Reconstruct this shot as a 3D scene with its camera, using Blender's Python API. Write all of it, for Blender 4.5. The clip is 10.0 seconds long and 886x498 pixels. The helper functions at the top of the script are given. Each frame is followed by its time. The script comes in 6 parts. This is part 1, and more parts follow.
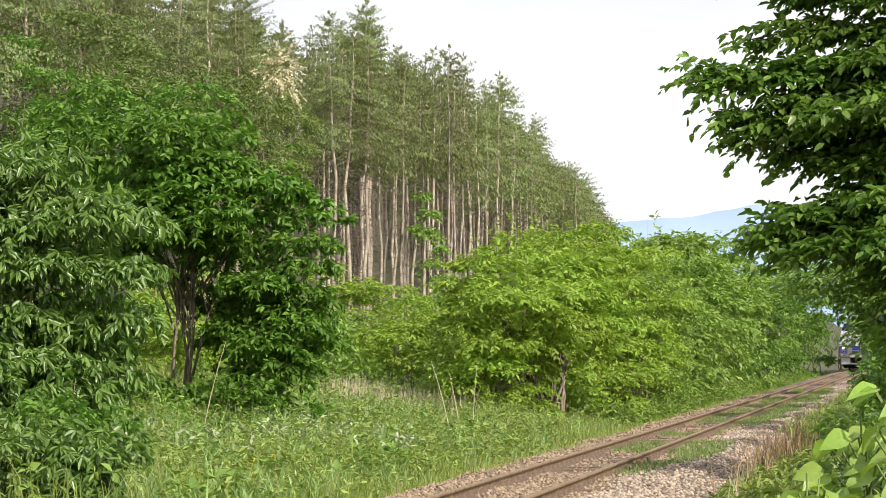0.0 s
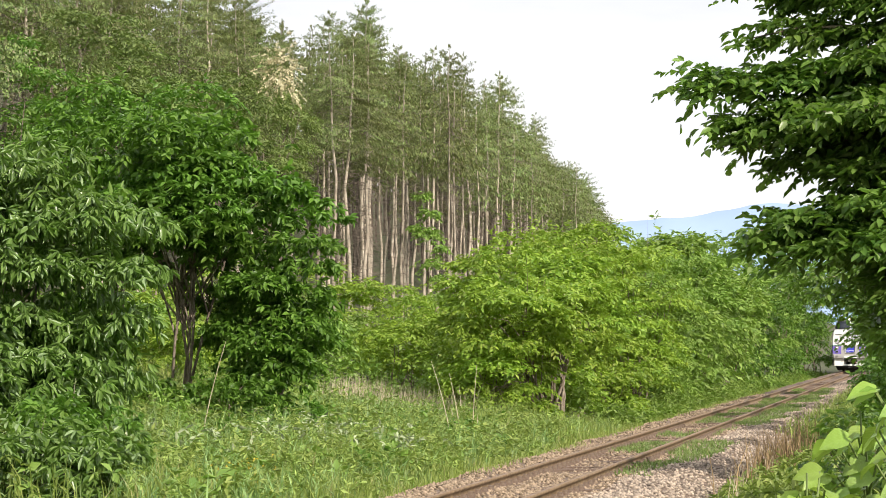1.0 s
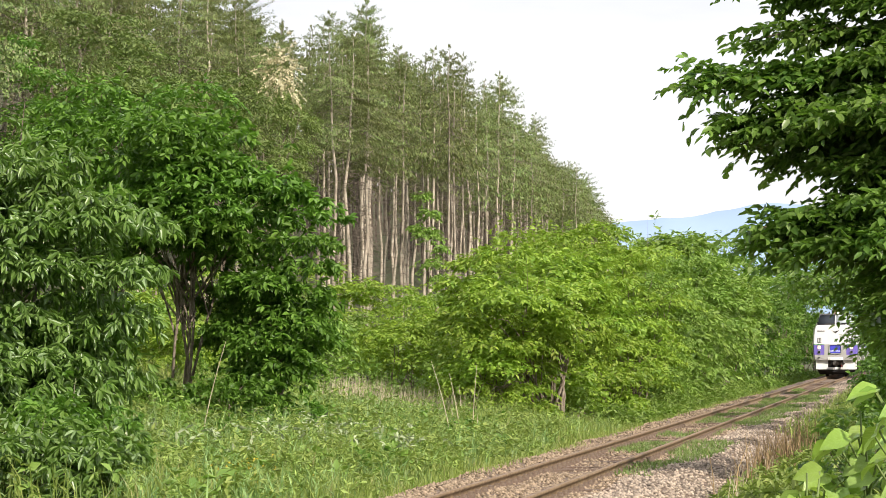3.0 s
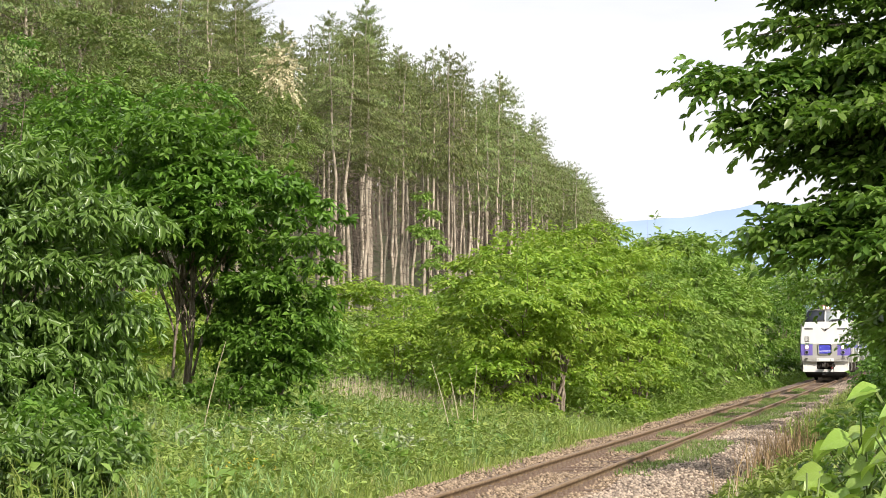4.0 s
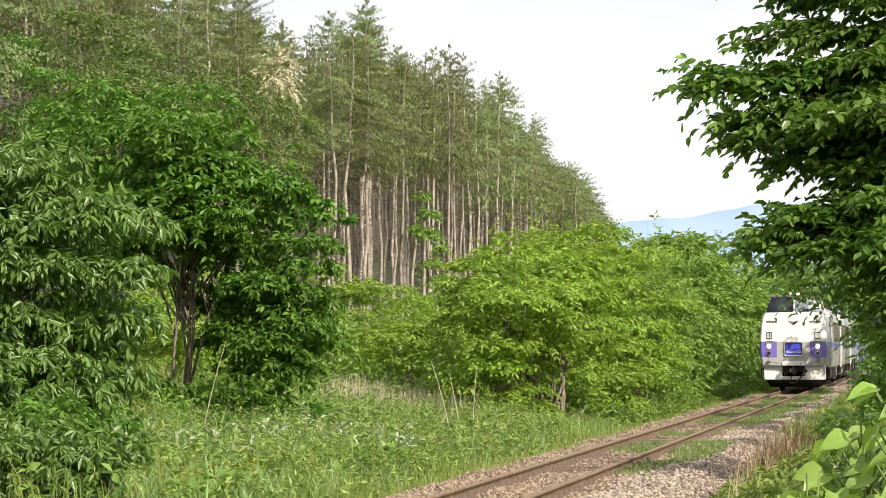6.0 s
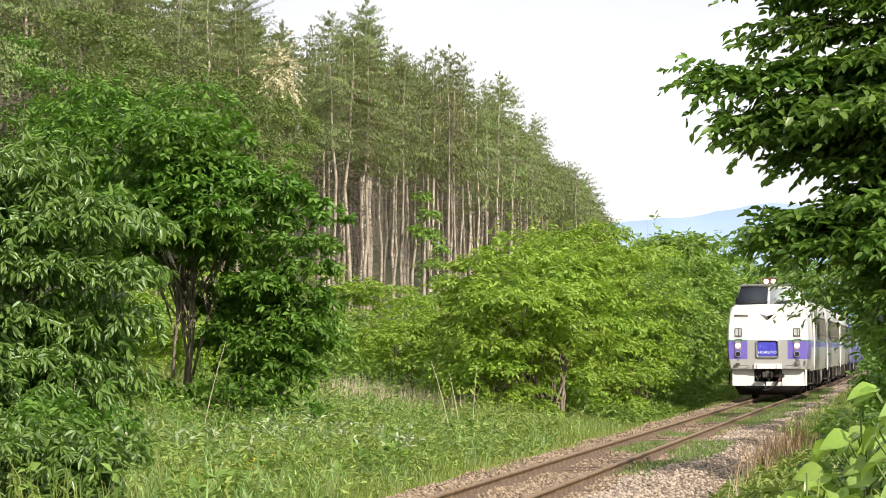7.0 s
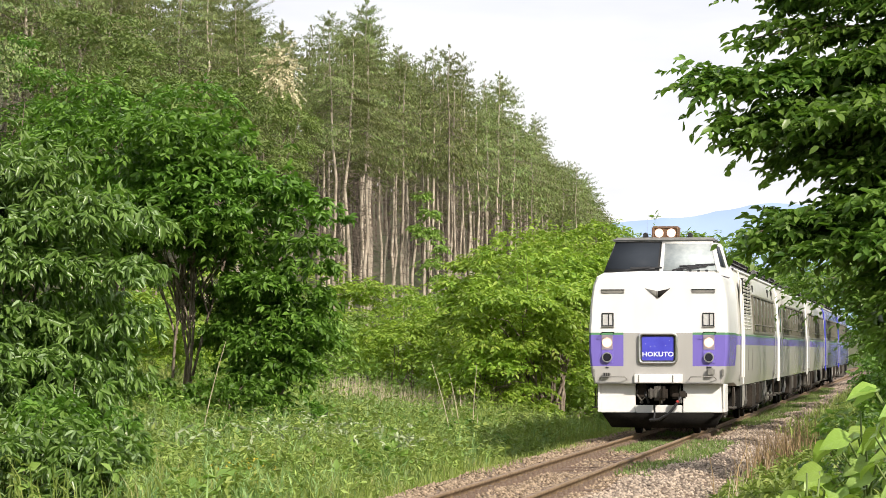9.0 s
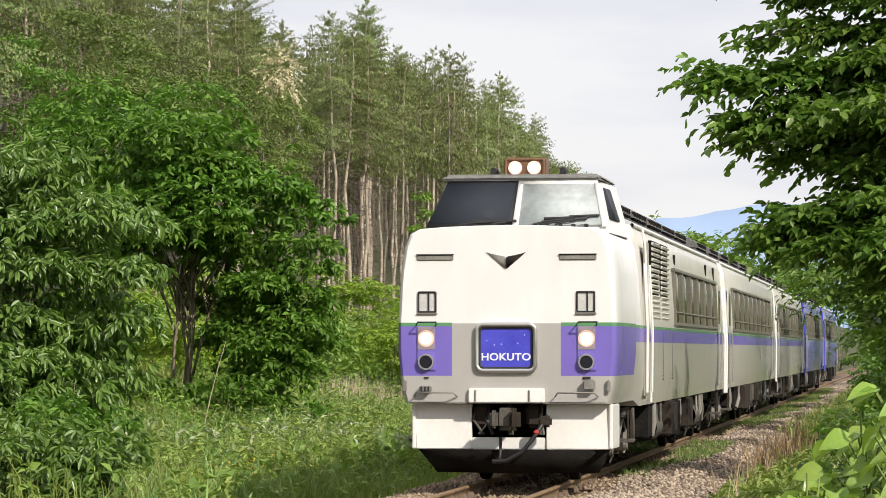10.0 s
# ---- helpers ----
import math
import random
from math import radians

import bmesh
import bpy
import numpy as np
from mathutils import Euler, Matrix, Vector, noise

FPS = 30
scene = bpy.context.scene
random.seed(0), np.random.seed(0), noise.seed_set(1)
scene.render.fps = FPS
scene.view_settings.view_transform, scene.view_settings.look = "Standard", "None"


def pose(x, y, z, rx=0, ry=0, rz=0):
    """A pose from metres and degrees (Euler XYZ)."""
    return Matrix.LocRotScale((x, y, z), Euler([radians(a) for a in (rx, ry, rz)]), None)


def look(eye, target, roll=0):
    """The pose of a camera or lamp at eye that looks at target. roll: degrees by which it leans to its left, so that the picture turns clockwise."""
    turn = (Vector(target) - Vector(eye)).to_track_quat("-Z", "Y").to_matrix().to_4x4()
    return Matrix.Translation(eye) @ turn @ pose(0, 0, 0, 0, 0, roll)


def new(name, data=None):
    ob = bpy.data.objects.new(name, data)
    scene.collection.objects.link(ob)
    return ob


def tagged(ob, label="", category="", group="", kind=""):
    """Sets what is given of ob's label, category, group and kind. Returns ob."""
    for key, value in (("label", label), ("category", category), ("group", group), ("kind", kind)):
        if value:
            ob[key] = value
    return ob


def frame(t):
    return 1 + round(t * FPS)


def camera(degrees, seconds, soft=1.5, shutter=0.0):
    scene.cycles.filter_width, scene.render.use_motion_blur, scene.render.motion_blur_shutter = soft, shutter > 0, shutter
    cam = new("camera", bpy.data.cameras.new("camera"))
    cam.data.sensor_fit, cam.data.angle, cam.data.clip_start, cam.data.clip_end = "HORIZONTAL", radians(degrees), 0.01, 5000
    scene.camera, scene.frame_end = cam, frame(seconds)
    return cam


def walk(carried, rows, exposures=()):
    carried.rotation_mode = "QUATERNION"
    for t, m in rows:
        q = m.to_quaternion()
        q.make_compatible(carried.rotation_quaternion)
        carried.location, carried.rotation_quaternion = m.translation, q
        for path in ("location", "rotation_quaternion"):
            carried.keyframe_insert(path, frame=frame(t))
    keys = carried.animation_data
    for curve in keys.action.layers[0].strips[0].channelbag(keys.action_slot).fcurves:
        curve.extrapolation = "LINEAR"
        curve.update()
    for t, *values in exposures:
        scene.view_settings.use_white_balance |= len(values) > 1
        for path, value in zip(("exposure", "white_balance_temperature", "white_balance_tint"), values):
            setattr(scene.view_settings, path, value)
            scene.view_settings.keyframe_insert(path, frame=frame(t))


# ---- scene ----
# track runs along +y at x = 0, rail tops at z = 0
EYE = Vector((5.1, 0.0, 1.73))
YAW, PITCH = radians(8.586), radians(1.837)
AIM = EYE + Vector((-math.sin(YAW) * math.cos(PITCH), math.cos(YAW) * math.cos(PITCH), math.sin(PITCH))) * 50
cam = camera(16.08, 10.0, soft=0.8, shutter=0.0)
walk(cam, [(0, look(EYE, AIM)), (10, look(EYE, AIM))], exposures=[(0, 0.36), (8.4, 0.36), (9.3, 0.25), (10, 0.09)])

# ---- world and sun ----
SUN_DIR = Vector((0.53, -0.62, 0.57)).normalized()
world = bpy.data.worlds.new("sky")
scene.world = world
world.use_nodes = True
wn, wl = world.node_tree.nodes, world.node_tree.links
wn.clear()
w_out = wn.new("ShaderNodeOutputWorld")
w_sky = wn.new("ShaderNodeTexSky")
w_sky.sky_type, w_sky.sun_disc = "NISHITA", False
w_sky.sun_elevation = math.asin(SUN_DIR.z)
w_sky.sun_rotation = math.atan2(SUN_DIR.x, SUN_DIR.y)
w_bg = wn.new("ShaderNodeBackground")
w_bg.inputs["Strength"].default_value = 0.11
w_cloud = wn.new("ShaderNodeBackground")
w_cloud.inputs["Strength"].default_value = 0.89
w_noise = wn.new("ShaderNodeTexNoise")
w_noise.inputs["Scale"].default_value = 5.0
w_noise.inputs["Detail"].default_value = 6.0
w_map = wn.new("ShaderNodeMapping")
w_map.inputs["Scale"].default_value = (1, 1, 4.5)
w_co = wn.new("ShaderNodeTexCoord")
w_tint = wn.new("ShaderNodeValToRGB")
w_tint.color_ramp.elements[0].position, w_tint.color_ramp.elements[0].color = 0.33, (0.80, 0.80, 0.90, 1)
w_tint.color_ramp.elements[1].position, w_tint.color_ramp.elements[1].color = 0.52, (1.0, 0.985, 1.0, 1)
w_mix = wn.new("ShaderNodeMixShader")
w_mix.inputs[0].default_value = 0.9
wl.new(w_co.outputs["Generated"], w_map.inputs["Vector"])
wl.new(w_map.outputs[0], w_noise.inputs["Vector"])
wl.new(w_noise.outputs["Fac"], w_tint.inputs["Fac"])
wl.new(w_tint.outputs["Color"], w_cloud.inputs["Color"])
wl.new(w_sky.outputs["Color"], w_bg.inputs["Color"])
wl.new(w_bg.outputs[0], w_mix.inputs[1])
wl.new(w_cloud.outputs[0], w_mix.inputs[2])
wl.new(w_mix.outputs[0], w_out.inputs["Surface"])

sun = new("sun", bpy.data.lights.new("sun", "SUN"))
sun.data.energy, sun.data.angle, sun.data.color = 4.75, radians(0.6), (1.0, 0.91, 0.81)
sun.matrix_world = look(SUN_DIR * 100, (0, 0, 0))

# ---- materials ----
def ramp_mat(name, colors, scale=6.0, detail=5.0, rough=0.7, metal=0.0, bump=0.2, coords="Object", vary=0.0, spec=0.4):
    """Principled surface with noise variation at two scales, and relief."""
    m = bpy.data.materials.new(name)
    m.use_nodes = True
    n, l = m.node_tree.nodes, m.node_tree.links
    b = n["Principled BSDF"]
    co = n.new("ShaderNodeTexCoord")
    big = n.new("ShaderNodeTexNoise")
    big.inputs["Scale"].default_value, big.inputs["Detail"].default_value = scale, detail
    fine = n.new("ShaderNodeTexNoise")
    fine.inputs["Scale"].default_value, fine.inputs["Detail"].default_value = scale * 9, 4
    for t in (big, fine):
        l.new(co.outputs[coords], t.inputs["Vector"])
    add = n.new("ShaderNodeMix")
    add.data_type, add.blend_type = "FLOAT", "MIX"
    add.inputs[0].default_value = 0.4
    l.new(big.outputs["Fac"], add.inputs[2])
    l.new(fine.outputs["Fac"], add.inputs[3])
    r = n.new("ShaderNodeValToRGB")
    els = r.color_ramp.elements
    while len(els) < len(colors):
        els.new(0.5)
    for i, c in enumerate(colors):
        els[i].position, els[i].color = 0.32 + 0.36 * i / max(1, len(colors) - 1), (*c, 1)
    l.new(add.outputs[0], r.inputs["Fac"])
    col = r.outputs["Color"]
    if vary:
        info, k, hsv = n.new("ShaderNodeObjectInfo"), n.new("ShaderNodeMapRange"), n.new("ShaderNodeHueSaturation")
        k.inputs["To Min"].default_value, k.inputs["To Max"].default_value = 1 - vary, 1 + vary * 0.5
        l.new(info.outputs["Random"], k.inputs["Value"])
        l.new(k.outputs[0], hsv.inputs["Value"])
        l.new(col, hsv.inputs["Color"])
        col = hsv.outputs[0]
    l.new(col, b.inputs["Base Color"])
    b.inputs["Roughness"].default_value, b.inputs["Metallic"].default_value = rough, metal
    b.inputs["Specular IOR Level"].default_value = spec
    if bump:
        bp = n.new("ShaderNodeBump")
        bp.inputs["Strength"].default_value, bp.inputs["Distance"].default_value = bump, 0.02
        l.new(fine.outputs["Fac"], bp.inputs["Height"])
        l.new(bp.outputs[0], b.inputs["Normal"])
    return m


def leaf_mat(name, dark, light, through_col, rough=0.5, trans=0.35, odd=None, odd_from=0.93, spread=0.35):
    """Leaf surface: each leaf its own shade, light passes through."""
    m = bpy.data.materials.new(name)
    m.use_nodes = True
    n, l = m.node_tree.nodes, m.node_tree.links
    b, out = n["Principled BSDF"], n["Material Output"]
    geo, info = n.new("ShaderNodeNewGeometry"), n.new("ShaderNodeObjectInfo")
    r = n.new("ShaderNodeValToRGB")
    e = r.color_ramp.elements
    e[0].position, e[0].color = 0.0, (*dark, 1)
    e[1].position, e[1].color = 0.9, (*light, 1)
    if odd:
        k = e.new(odd_from)
        k.color = (*light, 1)
        k2 = e.new(min(0.999, odd_from + 0.02))
        k2.color = (*odd, 1)
    l.new(geo.outputs["Random Per Island"], r.inputs["Fac"])
    hsv = n.new("ShaderNodeHueSaturation")
    mul = n.new("ShaderNodeMath")
    mul.operation = "MULTIPLY_ADD"
    mul.inputs[1].default_value, mul.inputs[2].default_value = spread, 1.0 - spread * 0.5
    l.new(info.outputs["Random"], mul.inputs[0])
    hue = n.new("ShaderNodeMath")
    hue.operation = "MULTIPLY_ADD"
    hue.inputs[1].default_value, hue.inputs[2].default_value = spread * 0.05, 0.5 - spread * 0.02
    l.new(info.outputs["Random"], hue.inputs[0])
    l.new(hue.outputs[0], hsv.inputs["Hue"])
    l.new(mul.outputs[0], hsv.inputs["Value"])
    l.new(r.outputs["Color"], hsv.inputs["Color"])
    l.new(hsv.outputs[0], b.inputs["Base Color"])
    b.inputs["Roughness"].default_value = rough
    b.inputs["Specular IOR Level"].default_value = 0.35
    tr = n.new("ShaderNodeBsdfTranslucent")
    tr.inputs["Color"].default_value = (*through_col, 1)
    mx = n.new("ShaderNodeMixShader")
    mx.inputs[0].default_value = trans
    l.new(b.outputs[0], mx.inputs[1])
    l.new(tr.outputs[0], mx.inputs[2])
    l.new(mx.outputs[0], out.inputs["Surface"])
    return m


def plain_mat(name, col, rough=0.5, metal=0.0, emit=0.0, emit_col=None, spec=0.5):
    m = bpy.data.materials.new(name)
    m.use_nodes = True
    b = m.node_tree.nodes["Principled BSDF"]
    b.inputs["Base Color"].default_value = (*col, 1)
    b.inputs["Roughness"].default_value, b.inputs["Metallic"].default_value = rough, metal
    b.inputs["Specular IOR Level"].default_value = spec
    if emit:
        b.inputs["Emission Color"].default_value = (*(emit_col or col), 1)
        b.inputs["Emission Strength"].default_value = emit
    return m


M_SOIL = ramp_mat("soil_grass", [(0.035, 0.04, 0.015), (0.06, 0.07, 0.025), (0.10, 0.09, 0.04)], 1.2, rough=0.95, bump=0.6)
M_BALLAST = ramp_mat("ballast_bed", [(0.085, 0.06, 0.042), (0.18, 0.13, 0.095), (0.27, 0.20, 0.15)], 7.0, rough=0.9, bump=1.0)
M_RUST = ramp_mat("rail_rust", [(0.095, 0.06, 0.03), (0.20, 0.135, 0.072), (0.29, 0.205, 0.12)], 4.0, rough=0.75, bump=0.3)
M_RAILTOP = ramp_mat("rail_top", [(0.17, 0.105, 0.058), (0.28, 0.19, 0.112)], 3.0, rough=0.6, metal=0.1, bump=0.05)
M_SLEEPER = ramp_mat("sleeper_wood", [(0.07, 0.045, 0.03), (0.16, 0.11, 0.08), (0.22, 0.17, 0.13)], 5.0, rough=0.9, bump=0.6)
M_BARK = ramp_mat("bark_grey", [(0.09, 0.07, 0.05), (0.21, 0.17, 0.125), (0.34, 0.29, 0.23)], 5.0, rough=0.95, bump=0.7)
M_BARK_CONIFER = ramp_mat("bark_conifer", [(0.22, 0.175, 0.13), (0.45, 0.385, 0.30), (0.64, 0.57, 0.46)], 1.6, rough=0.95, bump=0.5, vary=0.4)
# darkened copy of the spruce bark: shade inside the wood put into the colour
M_BARK_SHADED = ramp_mat("bark_conifer_shaded", [(0.05, 0.038, 0.03), (0.10, 0.08, 0.062), (0.18, 0.15, 0.12)], 1.6, rough=0.95, bump=0.5)
M_TWIG = ramp_mat("dead_twig", [(0.08, 0.06, 0.045), (0.19, 0.155, 0.12)], 3.0, rough=0.95, bump=0.0)
M_CONIFER = leaf_mat("conifer_needles", (0.042, 0.070, 0.025), (0.260, 0.328, 0.104), (0.28, 0.31, 0.09), rough=0.6, trans=0.32, odd=(0.25, 0.215, 0.145), odd_from=0.88, spread=0.85)
# its pale odd leaves are glossy shine put into the leaf colour
M_LEAF_LEFT = leaf_mat("leaf_drooping", (0.072, 0.130, 0.025), (0.190, 0.290, 0.074), (0.189, 0.390, 0.030), rough=0.30, trans=0.28, odd=(0.27, 0.37, 0.18), odd_from=0.88, spread=0.12)
M_LEAF_MID = leaf_mat("leaf_dark_broad", (0.056, 0.112, 0.016), (0.146, 0.256, 0.036), (0.150, 0.350, 0.025), rough=0.42, trans=0.3)
M_LEAF_BRIGHT = leaf_mat("leaf_bright_shrub", (0.117, 0.215, 0.026), (0.325, 0.436, 0.062), (0.345, 0.530, 0.042), rough=0.45, trans=0.35, odd=(0.30, 0.34, 0.08), odd_from=0.95)
M_LEAF_HEDGE = leaf_mat("leaf_hedge", (0.112, 0.195, 0.034), (0.268, 0.375, 0.085), (0.258, 0.459, 0.041), rough=0.45, trans=0.32)
M_LEAF_RIGHT = leaf_mat("leaf_elm", (0.038, 0.088, 0.016), (0.195, 0.310, 0.066), (0.20, 0.39, 0.035), rough=0.35, trans=0.36, odd=(0.24, 0.33, 0.12), odd_from=0.94)
M_LEAF_LIGHT = leaf_mat("leaf_locust", (0.108, 0.169, 0.039), (0.230, 0.286, 0.091), (0.270, 0.390, 0.065), trans=0.3)
M_LEAF_DULL = leaf_mat("leaf_dull", (0.075, 0.115, 0.03), (0.20, 0.265, 0.075), (0.2, 0.3, 0.05), trans=0.3)
M_BLOSSOM = leaf_mat("blossom_cream", (0.42, 0.38, 0.22), (0.72, 0.66, 0.46), (0.6, 0.55, 0.3), trans=0.3)
M_GRASS = leaf_mat("grass_blade", (0.100, 0.155, 0.028), (0.335, 0.395, 0.100), (0.291, 0.420, 0.050), rough=0.5, trans=0.3, odd=(0.42, 0.38, 0.19), odd_from=0.93)
M_WEED = leaf_mat("weed_leaf", (0.100, 0.165, 0.032), (0.345, 0.425, 0.110), (0.297, 0.440, 0.055), rough=0.5, trans=0.3)
M_PALE = leaf_mat("pale_leaf_underside", (0.24, 0.33, 0.14), (0.50, 0.57, 0.34), (0.35, 0.42, 0.22), rough=0.6, trans=0.25)
M_YELLOW = leaf_mat("yellow_petal", (0.42, 0.34, 0.03), (0.62, 0.50, 0.05), (0.5, 0.4, 0.03), trans=0.2)
M_DRY = leaf_mat("dry_stalk", (0.34, 0.28, 0.18), (0.66, 0.58, 0.42), (0.3, 0.25, 0.12), rough=0.8, trans=0.15)
M_KNOT = leaf_mat("broad_leaf", (0.13, 0.24, 0.035), (0.33, 0.46, 0.085), (0.42, 0.62, 0.07), rough=0.3, trans=0.35)
M_KNOT_PALE = leaf_mat("broad_leaf_pale", (0.22, 0.36, 0.08), (0.36, 0.50, 0.14), (0.4, 0.60, 0.1), rough=0.35, trans=0.25)
M_REED = leaf_mat("reed_blade", (0.11, 0.20, 0.06), (0.33, 0.45, 0.18), (0.26, 0.42, 0.08), rough=0.4, trans=0.3)
M_STONE = leaf_mat("ballast_stone", (0.125, 0.088, 0.056), (0.36, 0.27, 0.183), (0.1, 0.1, 0.1), rough=0.85, trans=0.0)
M_STONE_GREY = leaf_mat("ballast_stone_grey", (0.15, 0.12, 0.094), (0.50, 0.405, 0.31), (0.1, 0.1, 0.1), rough=0.85, trans=0.0)
M_STEM = ramp_mat("green_stem", [(0.10, 0.16, 0.04), (0.20, 0.25, 0.08)], 20.0, rough=0.6, bump=0.1)
# blue haze of the distance put in as the ridge's own glow
M_HAZE_GLOW = plain_mat("mountain_haze_glow", (0.10, 0.13, 0.18), 1.0, emit=1.0, emit_col=(0.36, 0.46, 0.65), spec=0.0)

# ---- helpers of this scene ----
rng = np.random.default_rng(7)
SWAY, SWAY_SMALL = [], []


def mesh_np(name, verts, faces, mat, smooth=False):
    me = bpy.data.meshes.new(name)
    verts, faces = np.asarray(verts, np.float32), np.asarray(faces, np.int32)
    k = faces.shape[1]
    me.vertices.add(len(verts))
    me.vertices.foreach_set("co", verts.ravel())
    me.loops.add(faces.size)
    me.loops.foreach_set("vertex_index", faces.ravel())
    me.polygons.add(len(faces))
    me.polygons.foreach_set("loop_start", np.arange(0, faces.size, k, dtype=np.int32))
    if smooth:
        me.polygons.foreach_set("use_smooth", np.ones(len(faces), bool))
    me.update(calc_edges=True)
    me.materials.append(mat)
    return me


def part_np(name, verts, faces, mat, parent=None, label="", smooth=False):
    ob = new(name, mesh_np(name, verts, faces, mat, smooth))
    ob.parent = parent
    return tagged(ob, label)


def part(name, bm, mat, parent=None, label="", smooth=False):
    """Links a bmesh as one mesh object under a thing."""
    me = bpy.data.meshes.new(name)
    if smooth:
        for f in bm.faces:
            f.smooth = True
    bmesh.ops.recalc_face_normals(bm, faces=bm.faces[:])
    bm.to_mesh(me)
    bm.free()
    me.materials.append(mat)
    ob = new(name, me)
    ob.parent = parent
    return tagged(ob, label)


def empty(name, m, label, category, group="", kind=""):
    ob = new(name)
    ob.empty_display_size = 0.2
    ob.matrix_world = m
    return tagged(ob, label, category, group, kind)


def unit(v):
    return v / np.maximum(1e-9, np.linalg.norm(v, axis=-1, keepdims=True))


def leaves(P, D, N, L, W, fold=0.18, fine=False):
    """Folded pointed leaves: base points P, ways D, upsides N, lengths L, widths W; fine: rounder."""
    D = unit(D)
    S = unit(np.cross(D, N))
    U = np.cross(S, D)
    L, W = np.broadcast_to(L, len(P))[:, None], np.broadcast_to(W, len(P))[:, None]
    if fine:
        a, c = P + D * L * 0.28, P + D * L * 0.66 - U * L * 0.03
        up = U * W * fold
        V = np.stack([P, a + S * W * 0.46 + up, c + S * W * 0.40 + up, P + D * L - U * L * 0.12, c - S * W * 0.40 + up, a - S * W * 0.46 + up], 1)
        i = np.arange(len(P))[:, None] * 6
        F = np.concatenate([i + np.array([q]) for q in ((0, 1, 2), (0, 2, 3), (0, 3, 4), (0, 4, 5))])
        return V.reshape(-1, 3), F
    mid = P + D * L * 0.45
    V = np.stack([P, mid + S * W * 0.5 + U * W * fold, P + D * L - U * L * 0.08, mid - S * W * 0.5 + U * W * fold], 1)
    i = np.arange(len(P))[:, None] * 4
    F = np.concatenate([i + np.array([[0, 1, 2]]), i + np.array([[0, 2, 3]])])
    return V.reshape(-1, 3), F


def merge(*pieces):
    vs, fs, k = [], [], 0
    for v, f in pieces:
        vs.append(v)
        fs.append(f + k)
        k += len(v)
    return np.concatenate(vs), np.concatenate(fs)


def tube(points, radii, sides=6):
    """A tapered tube along points, as triangles."""
    P = np.asarray(points, float)
    T = unit(np.gradient(P, axis=0))
    ref = np.where(np.abs(T[:, 2:3]) > 0.9, np.array([[1.0, 0, 0]]), np.array([[0, 0, 1.0]]))
    A = unit(np.cross(T, ref))
    B = np.cross(T, A)
    a = np.linspace(0, 2 * np.pi, sides, endpoint=False)
    R = np.asarray(radii, float)[:, None, None]
    V = P[:, None] + R * (np.cos(a)[None, :, None] * A[:, None] + np.sin(a)[None, :, None] * B[:, None])
    n = len(P)
    F = []
    for i in range(n - 1):
        for j in range(sides):
            k = (j + 1) % sides
            p, q, r, s = i * sides + j, i * sides + k, (i + 1) * sides + k, (i + 1) * sides + j
            F += [(p, q, r), (p, r, s)]
    return V.reshape(-1, 3), np.array(F)


def bend(a, b, lift=0.0, n=6, wob=0.05):
    """A curved limb from a to b."""
    t = np.linspace(0, 1, n)[:, None]
    a, b = np.asarray(a, float), np.asarray(b, float)
    p = a + (b - a) * t
    p[:, 2] += lift * np.sin(np.pi * t[:, 0])
    p[1:-1] += rng.normal(0, wob, (n - 2, 3))
    return p


def sprays(O, D, length, count, L, W, droop=0.5, flat=0.8, whorl=False, jitter=0.35, fine=False):
    """Twigs with leaves: origins O, ways D, twig length, leaves each."""
    n = len(O)
    D = unit(D)
    t = np.tile(np.linspace(0.1, 1, count), (n, 1)) + rng.uniform(-0.05, 0.05, (n, count))
    if whorl:
        t = 0.75 + 0.25 * t
    ln = (length * rng.uniform(0.6, 1.3, (n, 1)))
    P = O[:, None] + D[:, None] * (t * ln)[..., None]
    P[..., 2] -= droop * 0.5 * ln * t ** 2
    side = unit(np.cross(D, np.array([0, 0, 1.0])) + 1e-6)
    if whorl:
        ang = rng.uniform(0, 2 * np.pi, (n, count))
        up = np.cross(side, D)
        d = D[:, None] * 0.35 + side[:, None] * np.cos(ang)[..., None] + up[:, None] * np.sin(ang)[..., None] * (1 - flat)
    else:
        sg = np.where(np.arange(count) % 2 == 0, 1, -1)[None, :, None]
        d = D[:, None] * 0.7 + side[:, None] * sg * 0.8
    d = d + rng.normal(0, jitter, d.shape)
    d[..., 2] -= droop * rng.uniform(0.3, 1.2, d.shape[:2])
    N = np.array([0, 0, 1.0]) + rng.normal(0, 0.45, d.shape)
    P, d, N = P.reshape(-1, 3), d.reshape(-1, 3), N.reshape(-1, 3)
    k = rng.uniform(0.65, 1.25, len(P))
    return leaves(P, d, N, L * k, W * k, 0.18, fine)


def crown_points(n, c, r, shell=0.55, lump=0.25, seed=0, low=-1.0):
    """Points in the outer part of an uneven crown, and the way out from its middle."""
    d = unit(rng.normal(size=(n * 2, 3)))
    d = d[d[:, 2] > low][:n]
    f = np.array([noise.noise(Vector((*(v * 2.2), )) + Vector((seed * 7.1, seed, 0))) for v in d])
    rad = (1 + lump * 2 * f)[:, None] * (shell + (1 - shell) * rng.uniform(0, 1, (len(d), 1)) ** 0.6)
    return np.asarray(c) + d * rad * np.asarray(r), d


